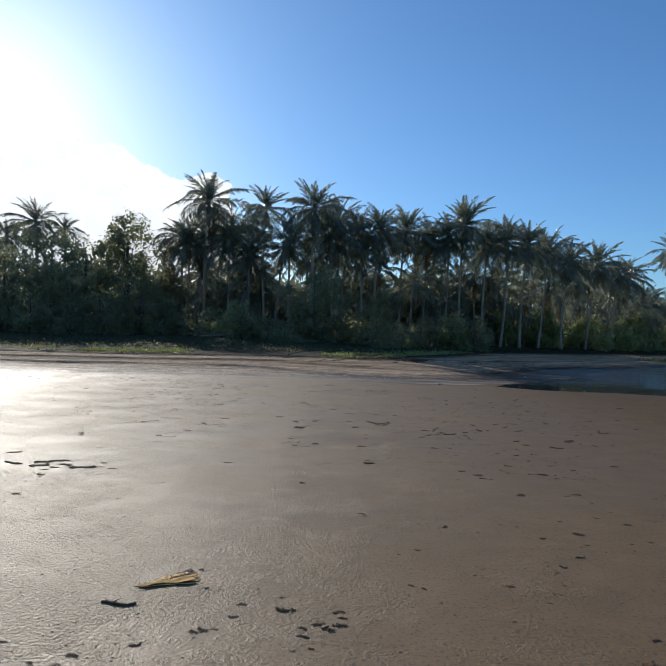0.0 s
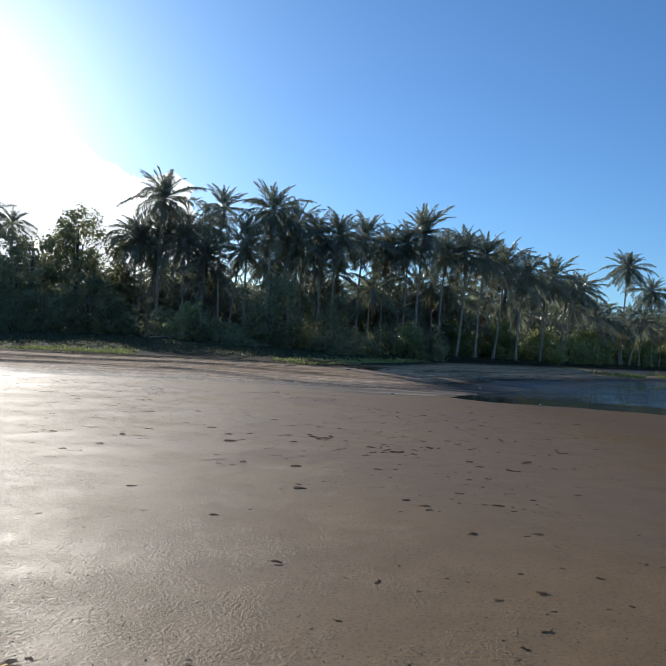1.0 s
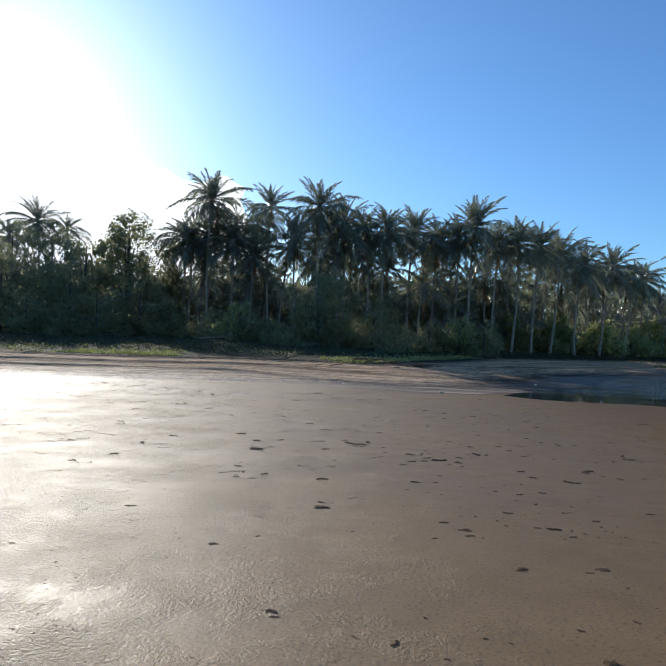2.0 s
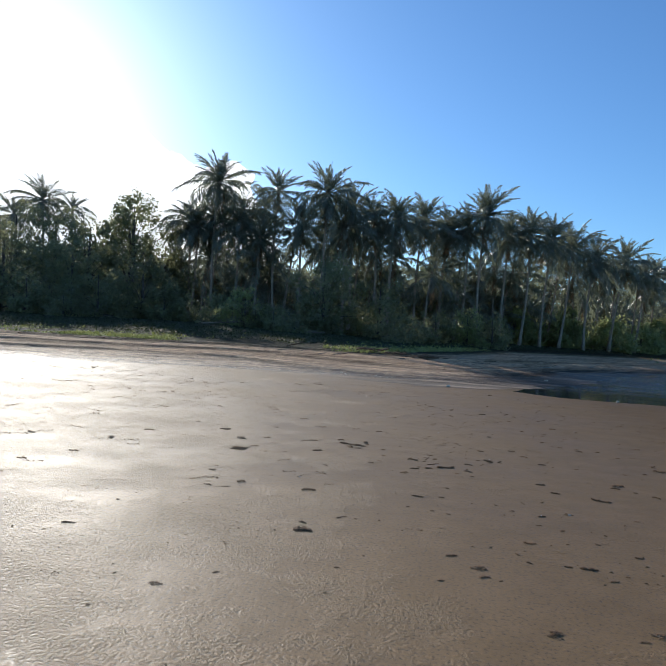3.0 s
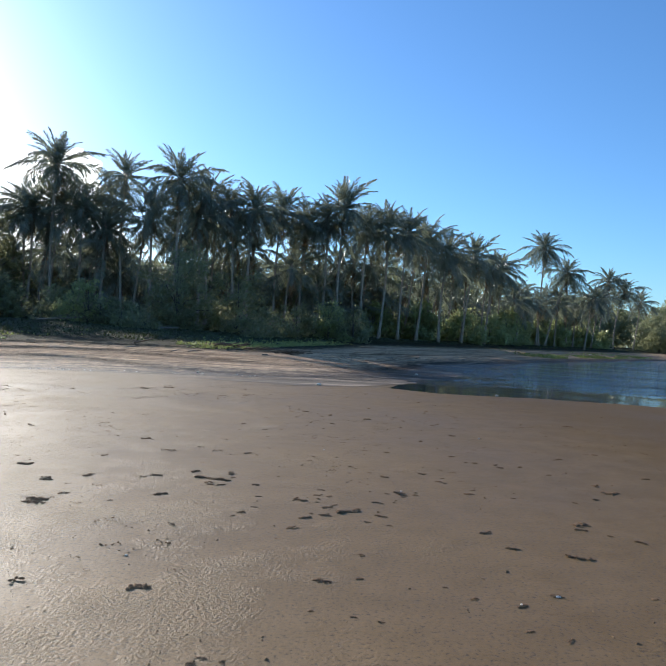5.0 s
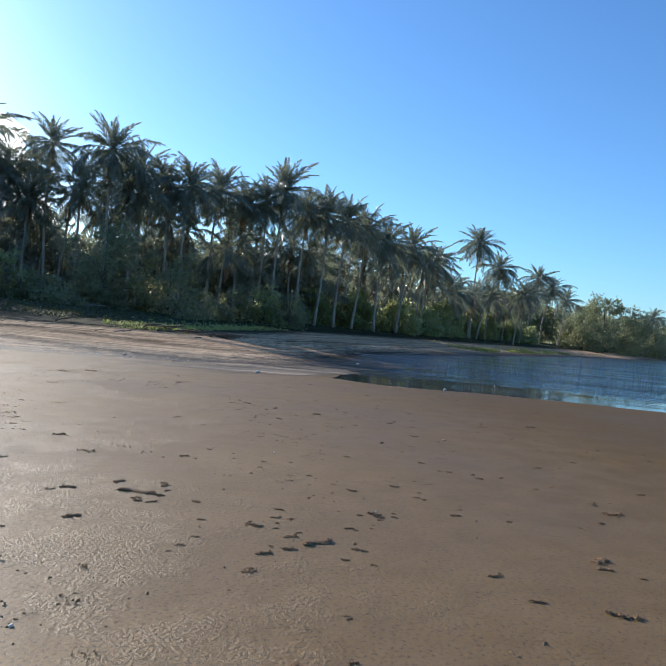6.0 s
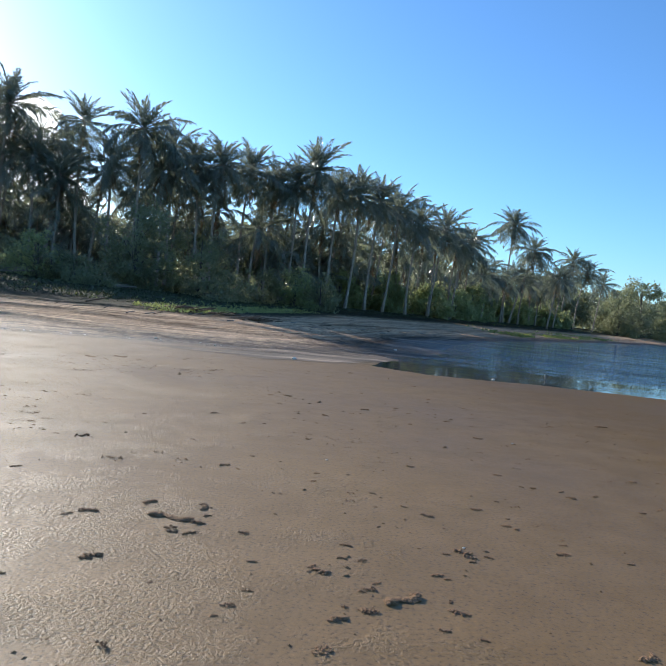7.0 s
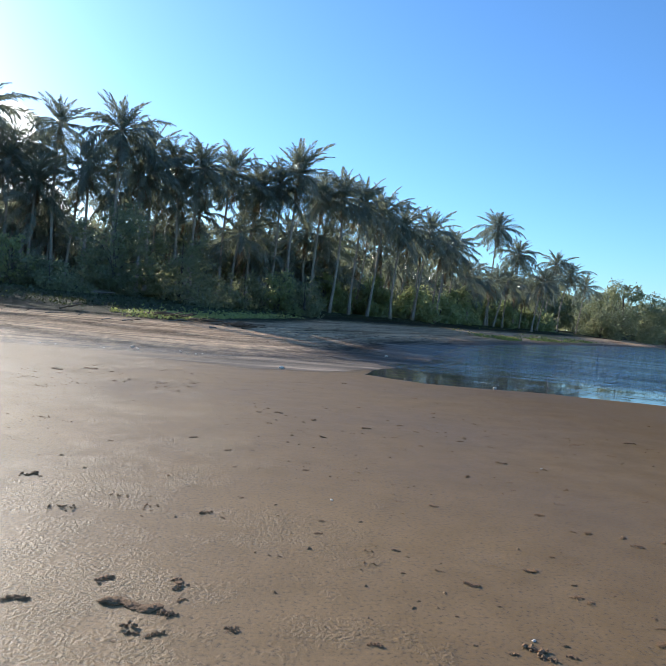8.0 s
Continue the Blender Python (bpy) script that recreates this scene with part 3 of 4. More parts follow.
# the skyline row, from the dark thicket to the far point
palm(-46.1, 82, 15.8, 0.95, (0.5, 0), 31, 4, 0.5, seed=1)
palm(-43.2, 84, 15.2, 0.7, (0.2, 0), 25, 3, 0.5, seed=2)
palm(-52.5, 86, 14.5, 0.95, (0.4, 0), 29, 4, 0.4, seed=3)
palm(-24.5, 76, 13.2, 0.9, (0.3, 0), 31, 6, 0.2, seed=4)
palm(-20.9, 74, 17.2, 1.0, (0.0, 0), 37, 7, 0.45, seed=5, label="tallest coconut palm of the grove with a full green crown")
palm(-19.0, 78, 14.8, 0.85, (0.2, 0), 29, 6, 0.1, seed=6)
palm(-17.0, 80, 15.4, 0.85, (0.4, 0), 27, 6, 0.1, seed=7)
palm(-14.2, 74, 16.4, 0.78, (0.2, 0), 27, 5, 0.6, seed=8, label="tall thin coconut palm with a sparse ragged crown")
palm(-8.2, 70, 15.5, 1.0, (-0.2, 0), 37, 8, 0.35, spear=0.85, seed=9, label="coconut palm with a full crown and one spear leaf on top")
palm(-5.9, 74, 14.9, 0.95, (0.2, 0), 33, 8, 0.25, seed=10)
palm(-3.6, 75, 13.8, 0.9, (0.2, 0), 31, 7, 0.3, seed=11)
palm(-1.1, 74, 13.9, 0.95, (-0.3, 0), 35, 7, 0.35, seed=12)
palm(1.7, 77, 14.2, 0.95, (-0.4, 0), 35, 7, 0.5, seed=13)
palm(4.6, 78, 13.3, 0.9, (-0.5, 0), 33, 6, 0.5, seed=14)
palm(6.6, 77, 13.6, 0.85, (-0.4, 0), 31, 5, 0.6, seed=15)
palm(8.4, 76, 14.9, 1.0, (-0.4, 0), 37, 6, 0.8, seed=16, label="coconut palm with upright feathery fronds in the middle of the grove")
palm(11.4, 79, 13.4, 0.9, (-0.6, 0), 33, 6, 0.6, seed=17)
palm(13.8, 80, 13.7, 0.95, (-0.6, 0), 35, 6, 0.65, seed=18)
palm(16.6, 82, 13.6, 0.95, (-0.8, 0), 35, 6, 0.65, seed=19)
palm(19.8, 86, 13.2, 1.0, (-1.2, -1), 35, 6, 0.6, seed=20, label="leaning coconut palm at the bank's edge with dark crown")
palm(23.2, 88, 12.4, 0.95, (-1.2, -1), 33, 6, 0.5, seed=21)
palm(28.4, 94, 12.9, 0.95, (-2.0, -2), 35, 5, 0.7, seed=22)
palm(32.4, 98, 12.0, 0.9, (-1.6, -2), 31, 5, 0.6, seed=23)
palm(36.0, 104, 12.3, 0.9, (-1.6, -2), 31, 5, 0.6, seed=24)
palm(47.6, 116, 17.9, 1.0, (-1.8, -2), 35, 8, 0.35, seed=25, label="tall coconut palm standing clear above its neighbours")
palm(52.7, 118, 14.2, 1.0, (-4.5, -2), 35, 8, 0.3, seed=26, label="strongly leaning coconut palm with a ragged crown")
palm(57.8, 118, 9.8, 0.95, (-2.0, -1), 31, 6, 0.3, seed=27)
palm(72.0, 140, 15.4, 1.0, (-2.0, 0), 33, 6, 0.5, seed=28)
palm(76.6, 142, 13.6, 1.0, (-2.0, 0), 33, 6, 0.3, seed=29)
palm(84, 148, 12.0, 0.95, (-1.5, 0), 27, 4, 0.4, seed=31)
palm(64, 128, 10.5, 0.95, (-1.5, 0), 27, 4, 0.4, seed=32)
palm(122, 168, 11.0, 1.0, (-1.5, 0), 27, 4, 0.4, seed=33)
palm(41.5, 112, 9.6, 0.9, (-1.0, 0), 29, 5, 0.4, seed=30)

for k, (x, y, top, size) in enumerate([(-23.4, 75, 12.4, 0.9), (-22.3, 77, 14.0, 0.8), (-18.3, 74, 12.6, 0.8), (-11.2, 73, 12.8, 0.9), (-6.6, 72, 12.4, 0.9), (-16.0, 74, 11.2, 0.8)]):
    palm(x, y, top, size, (0.15 * (k % 5 - 2), 0), 27, 7, 0.2 + 0.1 * (k % 4), seed=40 + k, label="coconut palm with many hanging fronds close among its neighbours")

# palms that crowd close behind the skyline row
SKY_X = [-26, -21, -17, -14, -8, -4, 0, 4, 8.4, 12, 16, 20, 24, 28, 33, 37, 42, 60, 70]
SKY_TOP = [12.5, 15.2, 14.8, 14.6, 15.2, 14.2, 13.8, 13.4, 14.4, 13.4, 13.6, 13.0, 12.2, 12.6, 11.8, 11.6, 11.5, 11.0, 10.5]
crowd = random.Random(33)
for k in range(54):
    x = -26 + 1.7 * k + crowd.uniform(-1.1, 1.1)
    y = float(np.interp(x, [-26, 6, 20, 37, 70], [75.5, 78, 87.5, 105.5, 135])) + crowd.uniform(-2.5, 4)
    top = float(np.interp(x, SKY_X, SKY_TOP)) - crowd.uniform(0.8, 5.8 if x < 18 else 3.5)
    if k % 2 if x > 19 else k % 3 == 1:
        continue
    palm(x, y, top, crowd.uniform(0.85, 1.05), (crowd.uniform(-1.3, 0.6), 0), 22, 5, crowd.uniform(0.2, 0.9), seed=500 + k, label="coconut palm crowded among the front of the grove", group="palms behind the front row")

# palms deeper in the grove
deep = random.Random(12)
for k in range(46):
    x = -50 + 2.3 * k + deep.uniform(-0.9, 0.9)
    y = 80 + max(0, x - 6) * 0.95 + deep.uniform(0, 11)
    top = (9.8 if x > -26 else 9.0) - max(0, x - 8) * 0.045 - deep.uniform(0, 1) ** 1.3 * (4.0 if x < 14 else 2.5)
    if x > 12 and k % 2:
        continue
    palm(x, y, top, deep.uniform(0.85, 1.05), (deep.uniform(-1.4, 0.5), 0), 19, 5, deep.uniform(0.0, 0.5), seed=100 + k, label="coconut palm half hidden deeper in the grove", group="palms deeper in the grove")

# young palms in the undergrowth
young = random.Random(21)
for k in range(36):
    x = -30 + 1.35 * k + young.uniform(-1.5, 1.5)
    y = 77 + max(0, x - 4) * 1.0 + young.uniform(0, 8)
    palm(x, y, 2.4 + young.uniform(1.0, 5.4), young.uniform(0.7, 1.0), (young.uniform(-0.3, 0.3), 0), 15, 2, 0.7, seed=200 + k, label="young coconut palm with a short trunk in the undergrowth", group="young palms", name="young_palm")


# ---- broadleaf trees and shrubs ----
def leaves(centres, sizes, count, leaf, rnd, hang=0.3):
    """Blades in tufts at the ends of twigs, spread over the outer part of some lumps, faces mostly to the sky."""
    share = np.array(sizes) ** 2
    twigs = max(1, count // 13)
    pick = rnd.choice(len(centres), twigs, p=share / share.sum())
    way = rnd.normal(size=(twigs, 3))
    way /= np.linalg.norm(way, axis=1)[:, None]
    r = np.array(sizes)[pick] * rnd.uniform(0.3, 1.15, twigs) ** 0.55
    ends = np.array(centres)[pick] + way * r[:, None] * np.array((1, 1, 0.85))
    own = rnd.integers(0, twigs, count)
    way = way[own]
    at = ends[own] + rnd.normal(size=(count, 3)) * leaf * 0.62
    u = way * 0.55 + rnd.normal(size=(count, 3)) * 0.6 + np.array((0, 0, -hang))
    u /= np.linalg.norm(u, axis=1)[:, None]
    face = np.array((0, 0, 0.75)) + way * 0.55 + rnd.normal(size=(count, 3)) * 0.5
    v = np.cross(face, u)
    v /= np.linalg.norm(v, axis=1)[:, None]
    ln = leaf * rnd.uniform(0.6, 1.3, count)[:, None]
    fold = np.cross(u, v) * ln * 0.12
    p0, p2 = at, at + u * ln
    p1, p3 = at + u * ln * 0.45 + v * ln * 0.3 + fold, at + u * ln * 0.45 - v * ln * 0.3 + fold
    verts = np.stack([p0, p1, p2, p3], 1).reshape(-1, 3)
    base = np.arange(count)[:, None] * 4
    faces = np.concatenate([base + np.array((0, 1, 2)), base + np.array((0, 2, 3))])
    return verts.tolist(), faces.tolist()


def broadleaf(name, x, y, tall, wide, count, leaf, mat, seed, label, category, group="", lumps=14, low=0.25):
    """Stems and limbs with a crown of leaf clumps; low: where the crown starts, as a share of the height."""
    rnd = np.random.default_rng(seed)
    z = ground_z(x, y)
    tree = thing(name, (x, y, z - 0.1), label, category, group)
    centres, sizes, stems = [], [], []
    for k in range(lumps):
        u = (k + 0.5) / lumps
        zz = tall * (low + (0.93 - low) * u)
        reach = wide * (0.35 + 0.75 * math.sin(math.pi * min(0.97, 0.22 + 0.78 * u)) ** 0.8) * rnd.uniform(0.35, 1.0)
        a = k * 2.4 + rnd.uniform(-0.5, 0.5)
        s = wide * rnd.uniform(0.26, 0.44) * (1.15 - 0.5 * u)
        centres.append((math.cos(a) * reach, math.sin(a) * reach, zz - s * 0.3))
        sizes.append(s)
        fork = tall * (low * 0.3 + 0.45 * u)
        r = 0.02 * tall * (1 - 0.7 * u)
        stems.append(tube([(0, 0, fork * 0.8), (math.cos(a) * reach * 0.4, math.sin(a) * reach * 0.4, fork + (zz - fork) * 0.55), centres[-1]], [r * 0.6, r * 0.4, r * 0.12], 5))
    trunk = tube([(0, 0, -0.1), (0.05 * wide, 0, tall * 0.3), (0, 0.03 * wide, tall * 0.62), (0.02, 0, tall * 0.85)], [0.028 * tall, 0.02 * tall, 0.012 * tall, 0.004 * tall], 8)
    v, f = trunk
    part("trunk", mesh_from("trunk", v, f, BARK, True), tree)
    for v, f in stems:
        part("limb", mesh_from("limb", v, f, BARK, True), tree)
    v, f = leaves(centres, sizes, count, leaf, rnd)
    part("crown", mesh_from("crown", v, f, mat), tree)
    return tree


DARK_TREE = "dark green broadleaf tree with glossy leaves in the thicket"
broadleaf("broadleaf_tree", -29.6, 72, 14.2, 4.2, 7600, 0.36, LEAF, 1, "tall broadleaf tree with an open airy crown above the thicket", "tree", low=0.35)
broadleaf("broadleaf_tree", -27.0, 75, 9.5, 3.4, 4200, 0.34, LEAF, 2, DARK_TREE, "tree", "thicket trees")
broadleaf("broadleaf_tree", -33.5, 70, 11.0, 4.2, 5600, 0.34, LEAF, 3, DARK_TREE, "tree", "thicket trees")
broadleaf("broadleaf_tree", -38.5, 72, 12.2, 4.8, 6400, 0.34, LEAF, 4, DARK_TREE, "tree", "thicket trees")
broadleaf("broadleaf_tree", -44.5, 74, 12.8, 5.0, 6400, 0.34, LEAF, 5, DARK_TREE, "tree", "thicket trees")
broadleaf("broadleaf_tree", -51.0, 76, 12.4, 5.0, 6400, 0.34, LEAF, 6, DARK_TREE, "tree", "thicket trees")
broadleaf("broadleaf_tree", -58.0, 78, 12.0, 5.0, 5000, 0.36, LEAF, 7, DARK_TREE, "tree", "thicket trees")
broadleaf("broadleaf_tree", -31.0, 62, 7.6, 3.2, 4200, 0.32, LEAF, 8, DARK_TREE, "tree", "thicket trees", low=0.08)
broadleaf("broadleaf_tree", -38.0, 62, 8.8, 3.6, 4400, 0.32, LEAF, 9, DARK_TREE, "tree", "thicket trees", low=0.08)
broadleaf("broadleaf_tree", -46.0, 63, 9.4, 4.0, 4400, 0.32, LEAF, 10, DARK_TREE, "tree", "thicket trees", low=0.08)
broadleaf("broadleaf_tree", -24.0, 62, 6.4, 3.0, 3800, 0.32, LEAF, 11, DARK_TREE, "tree", "thicket trees", low=0.08)
broadleaf("broadleaf_tree", -7.0, 62, 7.6, 3.6, 5200, 0.30, LEAF, 12, "rounded dark shrub tree under the palms", "tree", low=0.08)
broadleaf("broadleaf_tree", -2.0, 64, 5.6, 3.0, 4000, 0.30, LEAF, 13, "dark shrub tree under the palms", "tree", low=0.06)
broadleaf("broadleaf_tree", 102, 160, 15.0, 8.5, 10000, 0.6, LEAF, 14, "wide dark broadleaf tree on the far point", "tree", lumps=18, low=0.1)
broadleaf("broadleaf_tree", 90, 150, 8.5, 6.0, 7000, 0.5, LEAF, 15, "broadleaf tree on the far shore", "tree", "far shore trees", low=0.06)
broadleaf("broadleaf_tree", 118, 172, 10.5, 8.0, 9000, 0.6, LEAF, 16, "broadleaf tree on the far shore", "tree", "far shore trees", low=0.06)
broadleaf("broadleaf_tree", 133, 184, 11.5, 8.0, 9000, 0.6, LEAF, 17, "broadleaf tree on the far shore", "tree", "far shore trees", low=0.06)
broadleaf("broadleaf_tree", 148, 199, 11.0, 8.5, 9000, 0.65, LEAF, 18, "broadleaf tree on the far shore", "tree", "far shore trees", low=0.06)
broadleaf("broadleaf_tree", 165, 216, 12.0, 9.0, 9000, 0.7, LEAF, 19, "broadleaf tree on the far shore", "tree", "far shore trees", low=0.06)

SHRUB = "bushy green shrub at the edge of the grove"
bush = random.Random(5)
broadleaf("shrub", -12.9, 57, 3.4, 1.7, 1500, 0.26, LEAF_SUNLIT, 30, "sunlit yellow-green shrub at the edge of the grove", "shrub", low=0.1)
broadleaf("shrub", 6.2, 66, 3.6, 1.8, 1700, 0.28, LEAF_SUNLIT, 31, "leafy shrub below the palms in a sunlit leaf colour", "shrub", low=0.05)
broadleaf("shrub", 8.6, 67, 3.4, 2.0, 1700, 0.28, LEAF, 32, SHRUB, "shrub", "shrubs", low=0.05)
for k in range(32):
    x = -52 + 3.9 * k + bush.uniform(-1.4, 1.4)
    y = (57 if x < 3 else 66 if x < 9 else 71 + (x - 2) * 0.99) + bush.uniform(-2, 4)
    # shrubs on the right take the leaf colour with sunlight painted in
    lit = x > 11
    broadleaf("shrub", x, y, bush.uniform(1.6, 3.4) + (bush.uniform(1.4, 3.2) if lit else 1.0 if x < -20 or x > 8 else 0), bush.uniform(1.7, 2.8), 2400 if lit else 1600, 0.50 if lit else 0.30, LEAF_SUNLIT if lit else LEAF, 40 + k, "broad-leaved shrub behind the bank in a sunlit leaf colour" if lit else SHRUB, "shrub", "shrubs", lumps=9, low=0.05)


# ---- undergrowth, far woods and creepers ----
def undergrowth(name, count, leaf, mat, place, label, seed):
    rnd = np.random.default_rng(seed)
    c, s = place(rnd)
    v, f = leaves(c, s, count, leaf, rnd)
    return tagged(new(name, mesh_from(name, v, f, mat)), label, "undergrowth", kind="stuff")


def thicket_place(rnd):
    n = 520
    x = rnd.uniform(-60, 62, n)
    y = 80 + np.maximum(0, x - 4) * 1.0 + rnd.uniform(-2, 14, n)
    z = 1.2 + rnd.uniform(0, 1, n) ** 1.4 * np.where(x < -24, 8.0, np.where(x < 18, 7.5, 5.5))
    return np.stack([x, y, z], 1).tolist(), rnd.uniform(1.1, 2.2, n).tolist()


def far_place(rnd):
    n = 560
    x = rnd.uniform(-120, 190, n)
    y = 112 + np.maximum(0, x - 10) * 0.85 + rnd.uniform(0, 20, n)
    z = 1.5 + rnd.uniform(0, 1, n) * np.where(x < -20, 11.0, np.where(x < 12, 10.0, 12.0))
    return np.stack([x, y, z], 1).tolist(), rnd.uniform(1.8, 3.6, n).tolist()


undergrowth("undergrowth", 85000, 0.42, LEAF, thicket_place, "dense dark green undergrowth between the palm trunks", 61)
undergrowth("far_woods", 130000, 0.9, LEAF, far_place, "dense dark woods behind the palm grove", 62)


def creepers(name, count, near, spread, shape, cut, size, mat, label, seed, first=-50, last=90, back=8):
    """Leaves close to the ground behind the bank; near: metres inland where they begin."""
    rnd = np.random.default_rng(seed)
    tries = count * (7 if spread > 2 else 15)
    x = rnd.uniform(first, last, tries)
    y = rnd.uniform(28, 28 + (60 if last < 30 else 122), tries)
    d = away(x, y, TOE) - near - back * np.clip((x + 1) / 11, 0, 1)
    peak = (shape - 1) * spread
    chance = (np.clip(d, 1e-4, 99) / peak) ** (shape - 1) * np.exp(-(d - peak) / spread)
    kept = (d > 0) & (rnd.uniform(0, 1, tries) < chance * np.clip((last - x) / 9, 0, 1))
    x, y = x[kept], y[kept]
    thick = value_noise(x * 0.22, y * 0.22, 31) + 0.5 * value_noise(x * 0.9, y * 0.9, 32)
    keep = (thick > cut) & (y < 150)
    x, y = x[keep], y[keep]
    z = height(x, y)
    n = len(x)
    a = rnd.uniform(0, 6.28, n)
    ln = rnd.uniform(0.6, 1.5, n) * size
    tilt = rnd.uniform(0.1, 1.2, n)
    lift = rnd.uniform(0, 0.12, n) * size * 6
    u3 = np.stack([np.cos(a) * np.cos(tilt), np.sin(a) * np.cos(tilt), np.sin(tilt)], 1) * ln[:, None]
    v3 = np.stack([-np.sin(a), np.cos(a), np.zeros(n)], 1) * ln[:, None] * 0.36
    p0 = np.stack([x, y, z + lift * 0.6 - 0.01], 1)
    verts = np.stack([p0, p0 + u3 * 0.5 + v3, p0 + u3, p0 + u3 * 0.5 - v3], 1).reshape(-1, 3)
    base = np.arange(n)[:, None] * 4
    faces = np.concatenate([base + np.array((0, 1, 2)), base + np.array((0, 2, 3))])
    tagged(new(name, mesh_from(name, verts.tolist(), faces.tolist(), mat)), label, "creeper", kind="stuff")


creepers("ground_cover", 90000, 12.5, 5.0, 2.2, 0.30, 0.11, COVER_SHADED, "ground cover under the edge of the grove in a shaded green", 63, back=4)
creepers("beach_creepers", 26000, 9.4, 0.9, 2.0, 0.60, 0.125, CREEPER, "low light green creepers and litter along the top of the bank", 64, -50, 8, 5)
creepers("bank_grass", 9000, 2.5, 1.4, 2.0, 0.85, 0.20, CREEPER_LIT, "sunlit yellow-green grass on the bank above the channel", 65, 26, 62, 0)


# ---- driftwood and sticks ----
def stick(name, x, y, length, thick, turn, mat, label, category, rise=0.0, seed=0, forks=0):
    rnd = random.Random(seed)
    z = ground_z(x, y)
    pts, radii = [], []
    for k in range(7):
        u = k / 6 - 0.5
        px, py = u * length, (rnd.uniform(-0.05, 0.05) + 0.10 * math.sin(u * 5 + seed)) * length
        gz = ground_z(x + math.cos(turn) * px - math.sin(turn) * py, y + math.sin(turn) * px + math.cos(turn) * py) - z
        pts.append((px, py, gz + thick * 0.6 + rise * (u + 0.5)))
        radii.append(thick * rnd.uniform(0.6, 1.25) * (1 - 0.35 * k / 6))
    pieces = [tube(pts, radii, 7)]
    for k in range(forks):
        b = pts[2 + k % 4]
        pieces.append(tube([b, (b[0] + length * 0.12, b[1] + rnd.uniform(-0.15, 0.15) * length, b[2] + length * 0.06), (b[0] + length * 0.25, b[1] + rnd.uniform(-0.2, 0.2) * length, b[2] + length * 0.1)], [thick * 0.5, thick * 0.35, thick * 0.1], 5))
    v, f = joined(pieces)
    ob = new(name, mesh_from(name, v, f, mat, True))
    ob.matrix_basis = pose(x, y, z, 0, 0, math.degrees(turn))
    return tagged(ob, label, category)


stick("driftwood_log", -14.5, 56.5, 3.6, 0.08, -0.25, PALE_WOOD, "pale fallen branch lying at the foot of the shrubs", "driftwood", 0.4, 1, 3)
stick("driftwood_log", -7.0, 56.0, 2.2, 0.09, 0.2, PALE_WOOD, "pale fallen log below the palms", "driftwood", 0.2, 2, 2)
stick("driftwood_branch", -5.0, 37.0, 0.9, 0.05, 0.6, DRIFT, "dark forked branch on the sandy bank", "driftwood", 0.25, 3, 3)
stick("driftwood_log", 0.4, 36.6, 1.5, 0.07, -0.35, DRIFT, "dark gnarled driftwood log on the bank", "driftwood", 0.1, 4, 3)
stick("driftwood_log", 1.9, 36.2, 1.1, 0.075, -0.45, DRIFT, "dark gnarled driftwood log on the bank", "driftwood", 0.1, 5, 3)
stick("driftwood_log", -1.6, 37.6, 1.2, 0.09, -0.2, DRIFT, "dark gnarled driftwood log on the bank", "driftwood", 0.1, 6, 2)
ridge = random.Random(15)
for k in range(14):
    x = -2.4 + 0.36 * k + ridge.uniform(-0.3, 0.3)
    stick("driftwood_branch", x, 37.2 - 0.28 * (x + 2.2) + ridge.uniform(-0.5, 0.5), ridge.uniform(0.5, 1.2), ridge.uniform(0.02, 0.045), ridge.uniform(-0.7, 0.2), DRIFT, "dark tangled branch in the driftwood ridge on the bank", "driftwood", ridge.uniform(0.05, 0.3), 700 + k, 3)
debris = random.Random(8)
for k in range(46):
    x = -24 + 40 * k / 45 + debris.uniform(-0.5, 0.5)
    y = (33.5 if x < 2 else 36 + (x - 2) * 1.25) + debris.uniform(-0.8, 2.5)
    stick("debris_stick", x, y, debris.uniform(0.2, 0.8), debris.uniform(0.010, 0.030), debris.uniform(-0.6, 0.6), debris.choice((DRIFT, PALE_WOOD)), "weathered stick in the drift line on the bank", "driftwood", debris.uniform(0, 0.12), 300 + k, 1)


def stake(x, y, tall, lean):
    base = min(ground_z(x, y), WATER_Z) - 0.05
    v, f = tube([(0, 0, 0), (lean * 0.5, 0, tall * 0.5), (lean, 0.02, tall)], [0.022, 0.018, 0.012], 6)
    ob = new("stake", mesh_from("stake", v, f, PALE_WOOD, True))
    ob.location = (x, y, base)
    tagged(ob, "thin pale stick standing in the shallow channel", "stick", "sticks in the channel")


stake(9.34, 24.6, 0.36, -0.06)
stake(10.1, 26.2, 0.34, 0.05)
stake(9.9, 26.8, 0.26, 0.02)
far_stakes = random.Random(14)
for k in range(14):
    stake(52 + 2.2 * k + far_stakes.uniform(-0.5, 0.5), 88 + 1.8 * k + far_stakes.uniform(-1, 1), far_stakes.uniform(0.4, 1.0), far_stakes.uniform(-0.15, 0.15))


